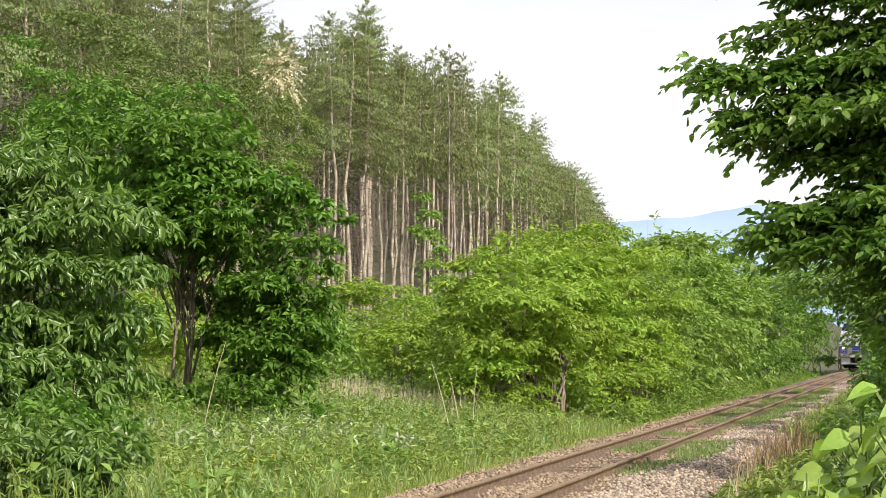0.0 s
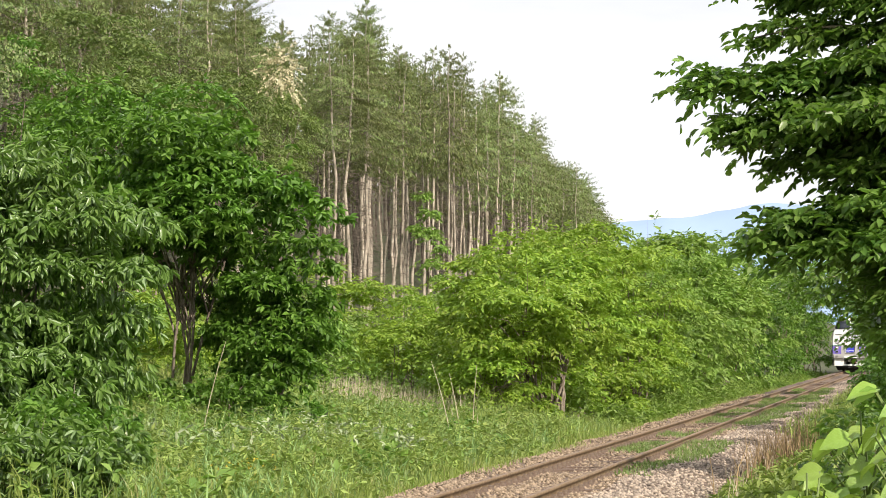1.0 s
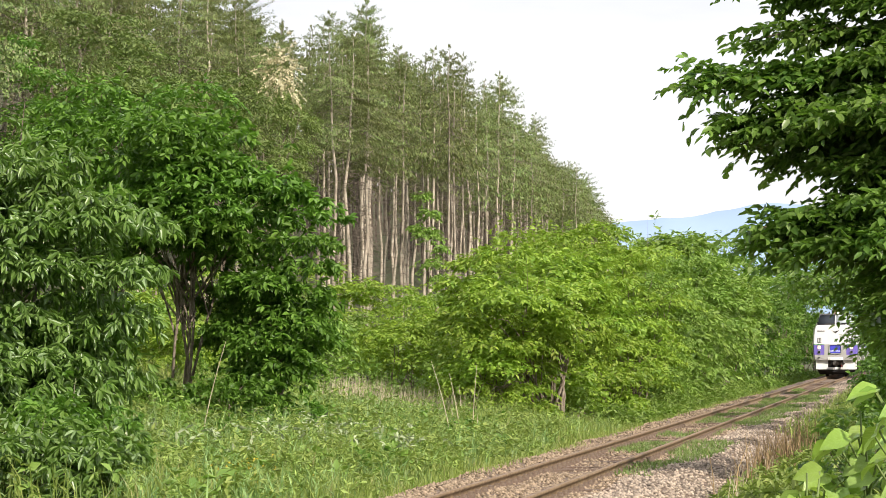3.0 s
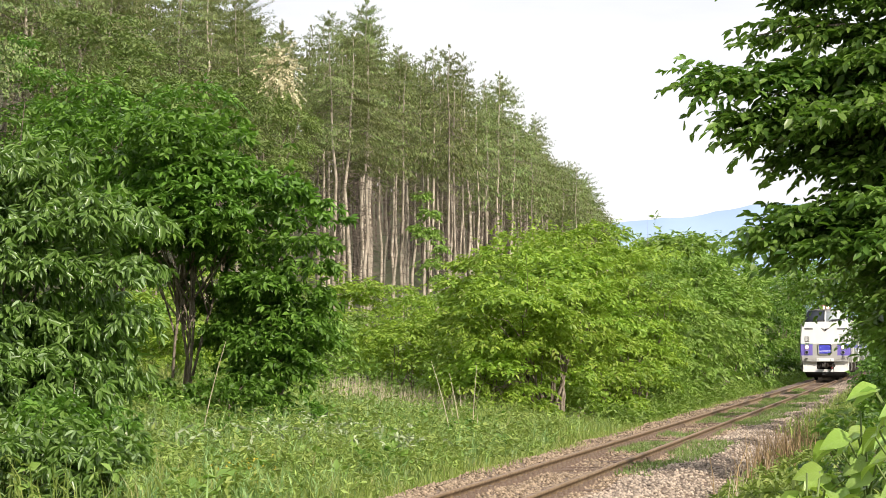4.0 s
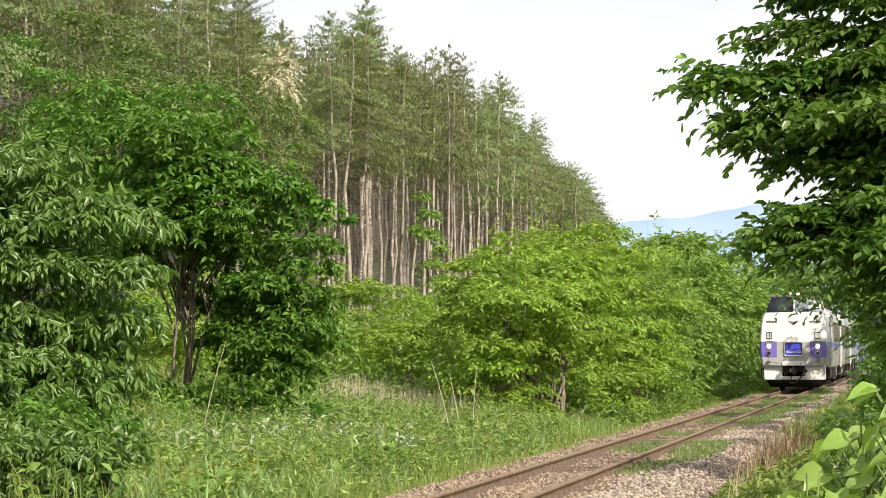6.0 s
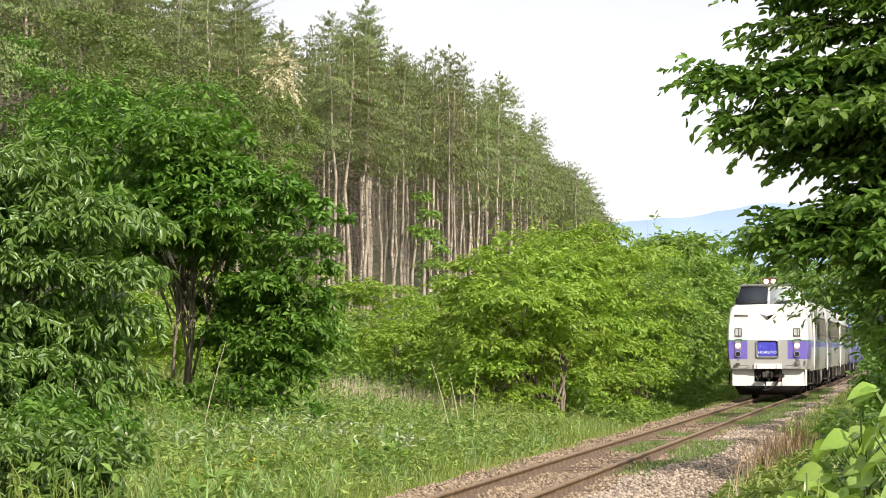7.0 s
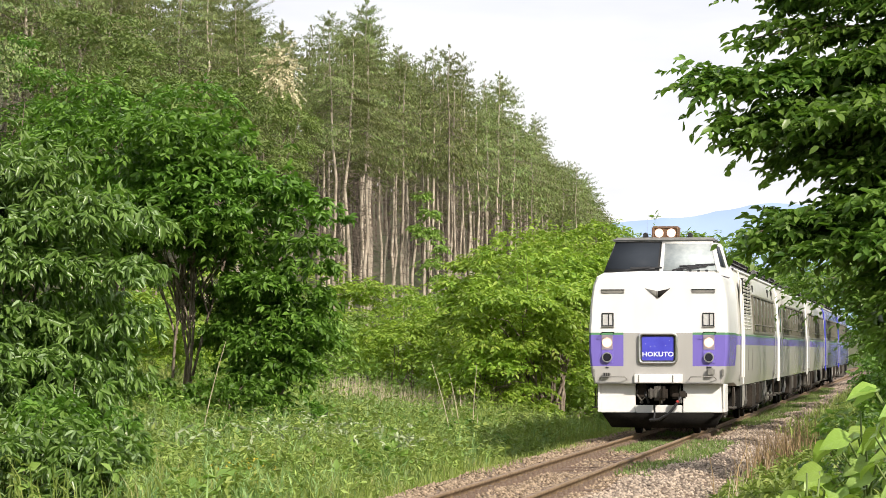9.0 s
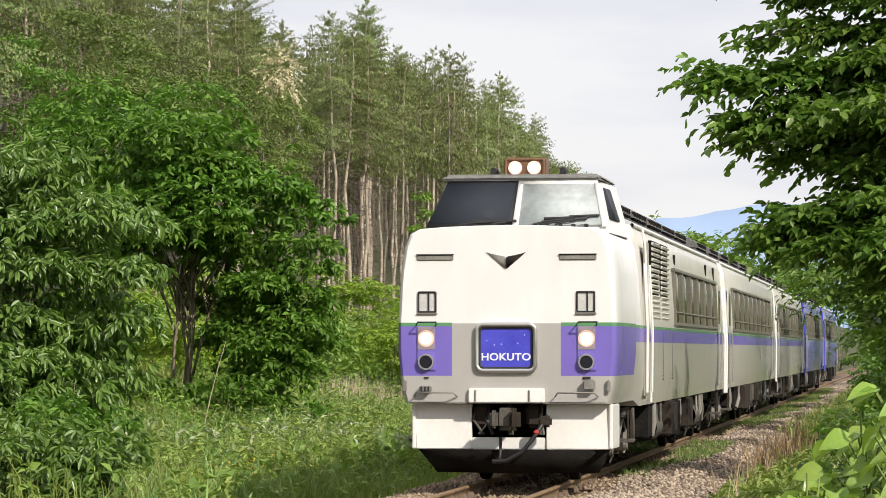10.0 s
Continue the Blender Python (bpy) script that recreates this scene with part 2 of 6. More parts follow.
def clumps(n, c, r, shell, lump, seed, low, pad=0.5, per=42):
    """Spray origins and ways on drooping leaf pads, tier over tier, with some between."""
    k = max(12, n // per)
    C, Dc = crown_points(k, c, r, max(shell, 0.5), lump, seed, low)
    k = len(C)
    m = int(n * 0.9)
    i = rng.integers(0, k, m)
    size = (pad * rng.uniform(0.55, 1.35, k))[i]
    a, rho = rng.uniform(0, 2 * np.pi, m), np.sqrt(rng.uniform(0, 1, m))
    out = np.stack([np.cos(a), np.sin(a), np.zeros(m)], 1)
    O = C[i] + out * (rho * size)[:, None]
    O[:, 2] += size * (0.12 - 0.42 * rho ** 2) + rng.normal(0, 0.05, m)
    D = out * (0.35 + rho)[:, None] + Dc[i] * np.array([0.6, 0.6, 0.15])
    D[:, 2] -= 0.25 * rho
    F, Df = crown_points(n - m, c, r, 0.25, lump, seed, low)
    return np.concatenate([O, F]), np.concatenate([D, Df])


def broadleaf(name, base, top_r, centre, radii, mat, label, category="tree", group="", n_limbs=9, n_sprays=500, count=8, twig=0.5, L=0.14, W=0.06,
              droop=0.6, lump=0.25, stems=1, shell=0.5, bark=None, whorl=False, low=-0.75, seed=0, parts=1, fine=False, jitter=0.35, sway=False, pad=0.5, per=42, limb=0.45):
    """A tree or shrub: trunk or stems with limbs, and a crown of twigs with leaves."""
    b = np.array(base, float)
    c = np.array(centre, float) - b
    ob = empty(name, pose(*base), label, category, group)
    wood = []
    hub = np.array([c[0] * 0.6, c[1] * 0.6, c[2] - radii[2] * 0.55])
    for s in range(stems):
        foot = np.array([rng.normal(0, 0.25), rng.normal(0, 0.25), -0.15]) if stems > 1 else np.array([0, 0, -0.15])
        head = hub + (rng.normal(0, 0.35, 3) * np.array(radii) * 0.5 if stems > 1 else 0)
        wood.append(tube(bend(foot, head, 0, 6, 0.04), np.linspace(top_r, top_r * 0.55, 6)))
        tips, _ = crown_points(max(2, n_limbs // stems), c, radii, 0.75, lump, seed + s, -0.3)
        for tip in tips:
            st = foot + (head - foot) * rng.uniform(0.55, 1.0)
            wood.append(tube(bend(st, tip, 0.15 * radii[2], 6, 0.08), np.linspace(top_r * limb, top_r * 0.06, 6), 5))
    v, f = merge(*wood)
    part_np("trunk", v, f, bark or M_BARK, ob, smooth=True)
    O, D = clumps(n_sprays, c, radii, shell, lump, seed, low, pad, per)
    D = D + rng.normal(0, 0.25, D.shape) + np.array([0, 0, 0.12])
    which = rng.integers(0, parts, len(O)) if parts == 1 else np.clip(((O[:, 2] - O[:, 2].min()) / (np.ptp(O[:, 2]) + 1e-6) * parts).astype(int), 0, parts - 1)
    for k in range(parts):
        s = which == k
        v, f = sprays(O[s], D[s], twig, count, L, W, droop, whorl=whorl, jitter=jitter, fine=fine)
        bough = part_np("crown" if parts == 1 else "crown_bough", v, f, mat, ob)
        if sway:
            SWAY_SMALL.append(bough)
    return ob


def ground_z(x, y):
    """Height of the ground: track bed, verge, then the wooded slope."""
    x, y = np.asarray(x, float), np.asarray(y, float)
    left = np.interp(x, [-400, -120, -60, -32, -22, -13, -9, -3.3, -2.3, -1.5, 1.5, 2.3, 3.2, 6, 9, 60, 400], [70, 40, 20, 7.5, 2.6, -0.2, -0.7, -0.75, -0.62, -0.35, -0.35, -0.45, -0.35, -0.05, 0.0, -1.0, -4.0])
    wob = 0.05 * np.sin(x * 1.7 + y * 0.31) * np.sin(y * 0.9 + x * 0.4)
    return left + wob * np.clip((np.abs(x) - 2.4) * 0.8, 0, 1)

# ---- ground and track ----
def make_ground():
    xs = np.unique(np.concatenate([np.linspace(-4000, -400, 12), np.linspace(-400, -40, 30), np.linspace(-40, 12, 90), np.linspace(12, 400, 30), np.linspace(400, 4000, 12)]))
    ys = np.unique(np.concatenate([np.linspace(-400, 0, 10), np.linspace(0, 120, 100), np.linspace(120, 420, 60), np.linspace(420, 4800, 20)]))
    X, Y = np.meshgrid(xs, ys, indexing="ij")
    Z = ground_z(np.clip(X, -400, 400), Y)
    V = np.stack([X, Y, Z], -1).reshape(-1, 3)
    a = (np.arange(len(xs) - 1)[:, None] * len(ys) + np.arange(len(ys) - 1)[None]).ravel()
    F = np.stack([a, a + len(ys), a + len(ys) + 1, a + 1], 1)
    g = part_np("ground", V, F, M_SOIL, smooth=True)
    tagged(g, "grassy soil ground rising to a wooded slope", "ground", kind="structure")


def bed_z(x, y):
    """Top of the ballast across the track."""
    z = np.interp(np.abs(x), [0, 0.45, 0.62, 1.25, 1.75, 2.5], [-0.16, -0.16, -0.14, -0.13, -0.2, -0.62])
    right = np.interp(x, [1.2, 1.7, 2.3, 2.9], [0.0, 0.10, 0.27, 0.10])
    return z + right * (x > 1.2) + 0.03 * np.sin(y * 0.8) * np.sin(y * 0.37 + x * 2)


def make_track():
    xs = np.linspace(-2.6, 2.9, 34)
    ys = np.concatenate([np.arange(15, 120, 0.4), np.arange(120, 420, 3.0)])
    X, Y = np.meshgrid(xs, ys, indexing="ij")
    V = np.stack([X, Y, bed_z(X, Y)], -1).reshape(-1, 3)
    a = (np.arange(len(xs) - 1)[:, None] * len(ys) + np.arange(len(ys) - 1)[None]).ravel()
    F = np.stack([a, a + len(ys), a + len(ys) + 1, a + 1], 1)
    bed = part_np("ballast_bed", V, F, M_BALLAST, smooth=True)
    tagged(bed, "brown crushed stone ballast bed of the railway", "ballast", kind="structure")
    track = empty("railway_track", pose(0, 0, 0), "single narrow railway track with rusty brown rails", "railway track", kind="structure")
    prof = [(-0.032, 0), (0.032, 0), (0.034, -0.03), (0.008, -0.045), (0.008, -0.125), (0.06, -0.14), (0.06, -0.152), (-0.06, -0.152), (-0.06, -0.14), (-0.008, -0.125), (-0.008, -0.045), (-0.034, -0.03)]
    yy = np.array([14.0, 60, 120, 420])
    for sx in (-1, 1):
        V = np.array([[sx * 0.566 + px, y, pz] for y in yy for px, pz in prof])
        n = len(prof)
        F = np.array([[i * n + j, i * n + (j + 1) % n, (i + 1) * n + (j + 1) % n, (i + 1) * n + j] for i in range(len(yy) - 1) for j in range(n)])
        part_np("rail", V, F, M_RUST, track, "rust-brown steel rail")
        V2 = np.array([[sx * 0.566 + px, y, pz] for y in yy for px, pz in ((-0.027, 0.003), (0.027, 0.003), (0.027, -0.001), (-0.027, -0.001))])
        F2 = np.array([[i * 4 + j, i * 4 + (j + 1) % 4, (i + 1) * 4 + (j + 1) % 4, (i + 1) * 4 + j] for i in range(len(yy) - 1) for j in range(4)])
        part_np("running_surface", V2, F2, M_RAILTOP, track, "worn top of the rail")
    bm = bmesh.new()
    bmesh.ops.create_cube(bm, size=1)
    for v in bm.verts:
        v.co = Vector((v.co.x * 2.1, v.co.y * 0.2, v.co.z * 0.14))
    bmesh.ops.bevel(bm, geom=bm.edges[:], offset=0.012, segments=1)
    first = part("sleeper", bm, M_SLEEPER, track)
    first.location = (0, 30, -0.215)
    for i in range(1, 250):
        o = first.copy()
        scene.collection.objects.link(o)
        o.location = (random.uniform(-0.03, 0.03), 30 + i * 0.62, -0.215 + random.uniform(-0.015, 0.01))
        o.rotation_euler = (0, 0, random.uniform(-0.015, 0.015))
    bm = bmesh.new()
    bmesh.ops.create_cube(bm, size=1)
    for v in bm.verts:
        v.co = Vector((v.co.x * 0.10, v.co.y * 0.13, v.co.z * 0.09))
    for v in bm.verts:
        if v.co.z > 0:
            v.co.x *= 0.6
    clip0 = part("rail_clip", bm, M_SLEEPER, track)
    clip0.location = (-0.566 - 0.09, 30, -0.125)
    k = 0
    for i in range(0, 75):
        for x in (-0.656, -0.476, 0.476, 0.656):
            if k:
                o = clip0.copy()
                scene.collection.objects.link(o)
                o.location = (x, 30 + i * 0.62, -0.11)
            k += 1


def stones(name, n, xr, yr, size, mat, label):
    """Loose crushed stones lying on the bed."""
    x, y = rng.uniform(*xr, n), yr[0] + (yr[1] - yr[0]) * rng.uniform(0, 1, n) ** 1.8
    ok = (np.abs(np.abs(x) - 0.566) > 0.07)
    x, y = x[ok], y[ok]
    z = bed_z(x, y)
    base = np.array([[1, 0, 0], [-1, 0, 0], [0, 1, 0], [0, -1, 0], [0, 0, 0.7], [0, 0, -0.7]], float)
    tri = np.array([[0, 2, 4], [2, 1, 4], [1, 3, 4], [3, 0, 4], [2, 0, 5], [1, 2, 5], [3, 1, 5], [0, 3, 5]])
    s = rng.uniform(0.6, 1.4, (len(x), 1, 1)) * size
    V = base[None] * s * rng.uniform(0.6, 1.3, (len(x), 6, 1)) + rng.normal(0, 0.12, (len(x), 6, 3)) * s
    a = rng.uniform(0, 6.28, len(x))
    ca, sa = np.cos(a)[:, None], np.sin(a)[:, None]
    V = np.stack([V[..., 0] * ca - V[..., 1] * sa, V[..., 0] * sa + V[..., 1] * ca, V[..., 2]], -1)
    V += np.stack([x, y, z + size * 0.25], -1)[:, None]
    F = (np.arange(len(x))[:, None, None] * 6 + tri[None]).reshape(-1, 3)
    ob = part_np(name, V.reshape(-1, 3), F, mat)
    tagged(ob, label, "stones", kind="stuff")


make_ground()
make_track()
stones("ballast_stones", 23000, (-2.3, 0.95), (33, 130), 0.033, M_STONE, "brown crushed stones between and beside the rails")
stones("shoulder_stones", 20000, (0.9, 2.8), (32, 210), 0.031, M_STONE_GREY, "pale grey-pink crushed stones on the ballast shoulder")


def make_mountain():
    y0 = 4600.0
    xs = np.linspace(-1400, 900, 140)
    def ridge(x):
        return np.interp(x, [-1400, -800, -414, -330, -235, -200, -120, 100, 900], [120, 160, 196, 201, 219, 221, 214, 190, 120]) + 0.7 * np.sin(x * 0.06) + 0.6 * np.sin(x * 0.15 + 1)
    depth = [(0, 0.0), (40, 0.45), (80, 0.8), (110, 1.0), (200, 0.5), (300, -0.05)]
    V = np.array([[x, y0 + d + 12 * math.sin(x * 0.05 + d), max(-10, ridge(x) * k + 0.6 * k * math.sin(x * 0.09 + d * 0.2)) if k else -20] for d, k in depth for x in xs])
    n = len(xs)
    F = np.array([[r * n + i, r * n + i + 1, (r + 1) * n + i + 1, (r + 1) * n + i] for r in range(len(depth) - 1) for i in range(n - 1)])
    ob = part_np("mountain", V, F, M_HAZE_GLOW, smooth=True)
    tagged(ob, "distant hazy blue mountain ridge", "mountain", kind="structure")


make_mountain()


# ---- conifer wood ----
def conifer_meshes(seed, h, r, nb=70, ns=60, bare=0.5, lean=0.15, size=1.0, twig_count=150):
    """Trunk, dead twigs and needle crown of a spruce, as meshes."""
    g = np.random.default_rng(seed)
    top = np.array([g.normal(0, lean), g.normal(0, lean), h])
    t = np.linspace(0, 1, 9)[:, None]
    line = top * t + np.concatenate([g.normal(0, 0.06, (9, 2)), np.zeros((9, 1))], 1)
    line[0] = (0, 0, -0.3)
    trunk = tube(line, np.linspace(g.uniform(0.085, 0.135), 0.015, 9) * (h / 18), 6)
    at = lambda z: top[:2] * (z / h)[..., None]
    # dead twigs on the bare trunk and between the boughs
    nd = twig_count
    z = h * (0.12 + (bare + 0.22 - 0.12) * g.uniform(0, 1, nd) ** 0.75)
    a = g.uniform(0, 6.28, nd)
    ln = g.uniform(0.4, 2.1, nd)
    B = np.concatenate([at(z), z[:, None]], 1)
    Dv = np.stack([np.cos(a), np.sin(a), g.uniform(-0.75, 0.05, nd)], 1)
    S = np.stack([-np.sin(a), np.cos(a), np.zeros(nd)], 1) * 0.013
    U = np.tile([[0, 0, 0.024]], (nd, 1))
    E = B + Dv * ln[:, None]
    V = np.stack([B + S, B - S, B + U, E], 1).reshape(-1, 3)
    i = np.arange(nd)[:, None] * 4
    twigs = (V, np.concatenate([i + np.array([[0, 1, 3]]), i + np.array([[1, 2, 3]]), i + np.array([[2, 0, 3]])]))
    # boughs with hanging needle sprays; the topmost are short, apart and raised
    k = g.uniform(0, 1, nb) ** 0.95 * 0.92
    lead = nb // 7
    k[:lead] = np.linspace(0.80, 1.0, lead)
    z = h * (bare + (1 - bare) * k)
    ln = r * np.interp(k, [0, 0.08, 0.25, 0.5, 0.75, 0.9, 1], [0.5, 0.9, 1.0, 0.84, 0.56, 0.34, 0.05]) * g.uniform(0.55, 1.2, nb)
    a = g.uniform(0, 6.28, nb)
    a[:lead] = np.arange(lead) * 2.4
    u = g.uniform(0.04, 1.0, (nb, ns))
    out = np.stack([np.cos(a), np.sin(a)], 1)
    sd = np.stack([-np.sin(a), np.cos(a)], 1)
    off = g.normal(0, 0.15, (nb, ns)) * ln[:, None] * (1.2 - u)
    rise = (np.interp(k, [0, 0.5, 0.8, 1], [-0.30, -0.10, 0.30, 0.9])[:, None] * u - 0.30 * u ** 2 + 0.16 * u ** 4) * ln[:, None] + g.normal(-0.04, 0.05, (nb, ns))
    P = np.concatenate([at(z)[:, None] + out[:, None] * (u * ln[:, None])[..., None] + sd[:, None] * off[..., None], (z[:, None] + rise)[..., None]], 2).reshape(-1, 3)
    hang = np.interp(k, [0, 0.7, 0.95, 1], [-0.95, -0.85, -0.5, 0.7])[:, None, None]
    D = np.concatenate([out[:, None] * 0.45 + sd[:, None] * g.normal(0, 0.45, (nb, ns, 1)), hang + g.normal(0, 0.35, (nb, ns, 1))], 2).reshape(-1, 3)
    sc = np.interp(np.repeat(k, ns), [0, 0.6, 1], [1.0, 0.85, 0.5])
    N = np.concatenate([np.repeat(out, ns, 0), np.full((nb * ns, 1), 0.6)], 1) + g.normal(0, 0.5, P.shape)
    Lk = g.uniform(0.20, 0.44, len(P)) * sc * size
    needles = leaves(P, D, N, Lk, Lk * g.uniform(0.26, 0.46, len(P)), 0.25)
    return trunk, twigs, needles


WOOD_Y, WOOD_H = [84, 112, 125, 143, 190, 228, 280, 320, 358], [0.78, 0.71, 0.715, 0.80, 0.88, 0.88, 0.76, 0.69, 0.60]


def wood_edge(y):
    return np.interp(y, [70, 140, 250, 350], [-21.0, -21.5, -25.0, -29.0])


def wood_height(x, y):
    """Growth of a spruce: trees up the slope are lower."""
    return np.interp(y * (5.1 - wood_edge(y)) / (5.1 - x), WOOD_Y, WOOD_H)


def make_wood():
    kinds = []
    for i in range(11):
        g = np.random.default_rng(100 + i)
        tr, tw, ne = conifer_meshes(50 + i, 18.0, g.uniform(2.0, 2.7), *((96, 76) if i < 5 else (64, 26)), g.uniform(0.53, 0.66), 0.2, 0.46 if i < 5 else 0.8)
        kinds.append((mesh_np("conifer_trunk", *tr, M_BARK_CONIFER, True), mesh_np("dead_twigs", *tw, M_TWIG), mesh_np("needle_crown", *ne, M_CONIFER)))
    g = np.random.default_rng(3)
    spots = []
    for y in np.arange(84, 352, 2.9):
        for row in range(2):
            spots.append((wood_edge(y) - row * 3.1 + g.normal(0, 0.9), y + g.normal(0, 1.1) + row * 1.3))
    for x, y in spots:
        s = (g.uniform(0.90, 1.02) + (0.11 if g.uniform() < 0.2 else 0)) * wood_height(x, y)
        ob = empty("conifer", pose(x, y, float(ground_z(x, y)), 0, 0, g.uniform(0, 360)), "tall thin spruce with bare lower trunk", "conifer tree", "spruces at the edge of the wood")
        w = g.uniform(0.85, 1.1)
        ob.scale = (w, w, s)
        a, b, c = kinds[g.integers(0, 5) if y < 152 else g.integers(5, 11)]
        for nm, me in (("trunk", a), ("dead_wood", b), ("crown", c)):
            p = new(nm, me)
            p.parent = ob
            tagged(p, kind="stuff" if nm != "trunk" else "")
    # the wood behind, too dense to count
    pcs_t, pcs_n, pcs_w = [], [], []
    deep = [conifer_meshes(91 + q, 18.0, 2.5, 42, 14, 0.36, 0.2, 1.1, 80) for q in range(3)]
    for y in np.arange(84, 390, 4.6):
        for row in range(4):
            x, yy = wood_edge(y) - 6.2 - row * 3.7 + g.normal(0, 1.0), y + g.normal(0, 1.5)
            s, a = (g.uniform(0.86, 1.0) + (0.1 if g.uniform() < 0.1 else 0)) * wood_height(x, yy), g.uniform(0, 6.28)
            R = np.array([[math.cos(a), -math.sin(a), 0], [math.sin(a), math.cos(a), 0], [0, 0, s]])
            off = np.array([x, yy, float(ground_z(x, yy))])
            tr, tw, ne = deep[g.integers(0, 3)]
            for pcs, (v, f) in ((pcs_t, tr), (pcs_n, ne), (pcs_w, tw)):
                pcs.append((v @ R.T + off, f))
    ob = part_np("conifer_wood_trunks", *merge(*pcs_t), M_BARK_SHADED)
    tagged(ob, "dense spruce trunks deep in the wood, shade put into their dark brown", "wood", kind="stuff")
    ob = part_np("conifer_wood_twigs", *merge(*pcs_w), M_TWIG)
    tagged(ob, "brown dead twigs deep in the wood", "wood", kind="stuff")
    ob = part_np("conifer_wood_crowns", *merge(*pcs_n), M_CONIFER)
    tagged(ob, "dense green spruce crowns deep in the wood", "wood", kind="stuff")


make_wood()


# ---- broadleaf trees and shrubs ----
def gz(x, y):
    return float(ground_z(x, y))


def make_left_trees():
    side = "broadleaf trees by the track"
    broadleaf("tree", (-12.0, 57, gz(-12.0, 57)), 0.13, (-11.9, 56.5, 2.7), (2.5, 2.2, 3.45), M_LEAF_LEFT, "bushy broadleaf tree with long drooping glossy leaves", group=side,
              n_limbs=16, n_sprays=5400, count=8, twig=0.42, L=0.25, W=0.075, droop=0.95, lump=0.24, whorl=True, low=-0.95, seed=2, parts=4, fine=True, sway=True, pad=0.6, per=46)
    broadleaf("tree", (-12.1, 72, gz(-12.1, 72)), 0.045, (-11.8, 71.5, 5.0), (2.75, 2.2, 2.3), M_LEAF_MID, "dark green broadleaf tree with open branches below", group=side,
              n_limbs=40, n_sprays=2800, count=8, twig=0.45, L=0.22, W=0.10, droop=0.5, lump=0.3, whorl=True, low=-0.6, seed=5, stems=5, parts=3, fine=True, sway=True, pad=0.65, per=50, limb=0.6)
    broadleaf("shrub", (-9.5, 70.5, gz(-9.5, 70.5)), 0.06, (-9.5, 70.5, 2.3), (1.0, 1.0, 2.2), M_LEAF_MID, "dark green leafy shrub reaching the grass", category="shrub", group=side,
              n_limbs=8, n_sprays=1300, count=8, twig=0.35, L=0.20, W=0.09, droop=0.6, lump=0.3, stems=2, whorl=True, low=-0.9, seed=8, fine=True, pad=0.45)
    broadleaf("tree", (-14.6, 76, gz(-14.6, 76)), 0.07, (-14.4, 76, 6.9), (2.3, 2.0, 1.5), M_LEAF_MID, "tall green broadleaf tree before the spruces", group=side,
              n_limbs=12, n_sprays=1300, count=7, twig=0.5, L=0.21, W=0.09, droop=0.5, lump=0.3, seed=9, stems=2, pad=0.6)
    for k, (x, y, z, r, h) in enumerate(((-11.6, 66, 0.15, 1.1, 0.8), (-10.2, 68.5, 0.35, 1.0, 0.95), (-8.6, 69, 0.0, 0.75, 0.7), (-12.6, 68, 0.5, 1.0, 0.9), (-12.9, 66, 1.6, 0.9, 1.6), (-10.6, 73, 2.4, 0.8, 1.5), (-9.4, 52.5, 0.2, 0.9, 1.0), (-8.5, 49, -0.05, 0.8, 0.8))):
        broadleaf("shrub", (x, y, gz(x, y)), 0.05, (x, y, z), (r, r, h), M_LEAF_MID if k else M_LEAF_HEDGE, "low leafy shrub reaching the grass", category="shrub", group=side,
                  n_limbs=8, n_sprays=560, count=8, twig=0.3, L=0.17, W=0.075, droop=0.6, lump=0.3, stems=3, whorl=True, low=-0.8, seed=14 + k, pad=0.35)
    for i, (x, y, top, r, mat) in enumerate([(-19.6, 90, 11.8, 2.2, M_LEAF_DULL), (-17.6, 92, 10.2, 1.9, M_LEAF_DULL), (-21.0, 100, 12.4, 2.4, M_LEAF_DULL), (-18.8, 104, 11.4, 2.0, M_LEAF_DULL), (-20.2, 84, 10.6, 2.0, M_LEAF_MID)]):
        z = gz(x, y)
        broadleaf("tree", (x, y, z), 0.1, (x, y, top - 2.1), (r, r, 2.2), mat, "green broadleaf tree at the foot of the wood", group="broadleaf trees at the wood's edge",
                  n_limbs=10, n_sprays=950, count=8, twig=0.5, L=0.17, W=0.075, droop=0.5, lump=0.3, low=-0.8, seed=160 + i, pad=0.6)
    broadleaf("shrub", (-7.4, 44.5, gz(-7.4, 44.5)), 0.04, (-7.4, 44.5, 0.0), (0.95, 0.9, 0.72), M_LEAF_LEFT, "low shrub with drooping glossy leaves in the grass", category="shrub", group=side,
              n_limbs=8, n_sprays=900, count=8, twig=0.3, L=0.19, W=0.065, droop=0.8, lump=0.3, stems=3, whorl=True, low=-0.7, seed=15, fine=True, pad=0.4)
    broadleaf("blossom_tree", (-19.7, 118, gz(-19.7, 118)), 0.12, (-19.3, 117, 9.0), (1.7, 1.9, 3.2), M_LEAF_LIGHT, "pale green tree with cream blossom before the wood",
              category="tree", n_limbs=12, n_sprays=1300, count=7, twig=0.5, L=0.17, W=0.075, droop=0.7, lump=0.35, seed=11)
    t = bpy.data.objects["blossom_tree"]
    O, D = crown_points(120, (1.15, -2.3, 10.3), (0.6, 0.7, 1.0), 0.45, 0.45, 11, -0.8)
    part_np("blossom", *sprays(O, D, 0.35, 8, 0.14, 0.09, 0.9), M_BLOSSOM, t, "hanging cream blossom")


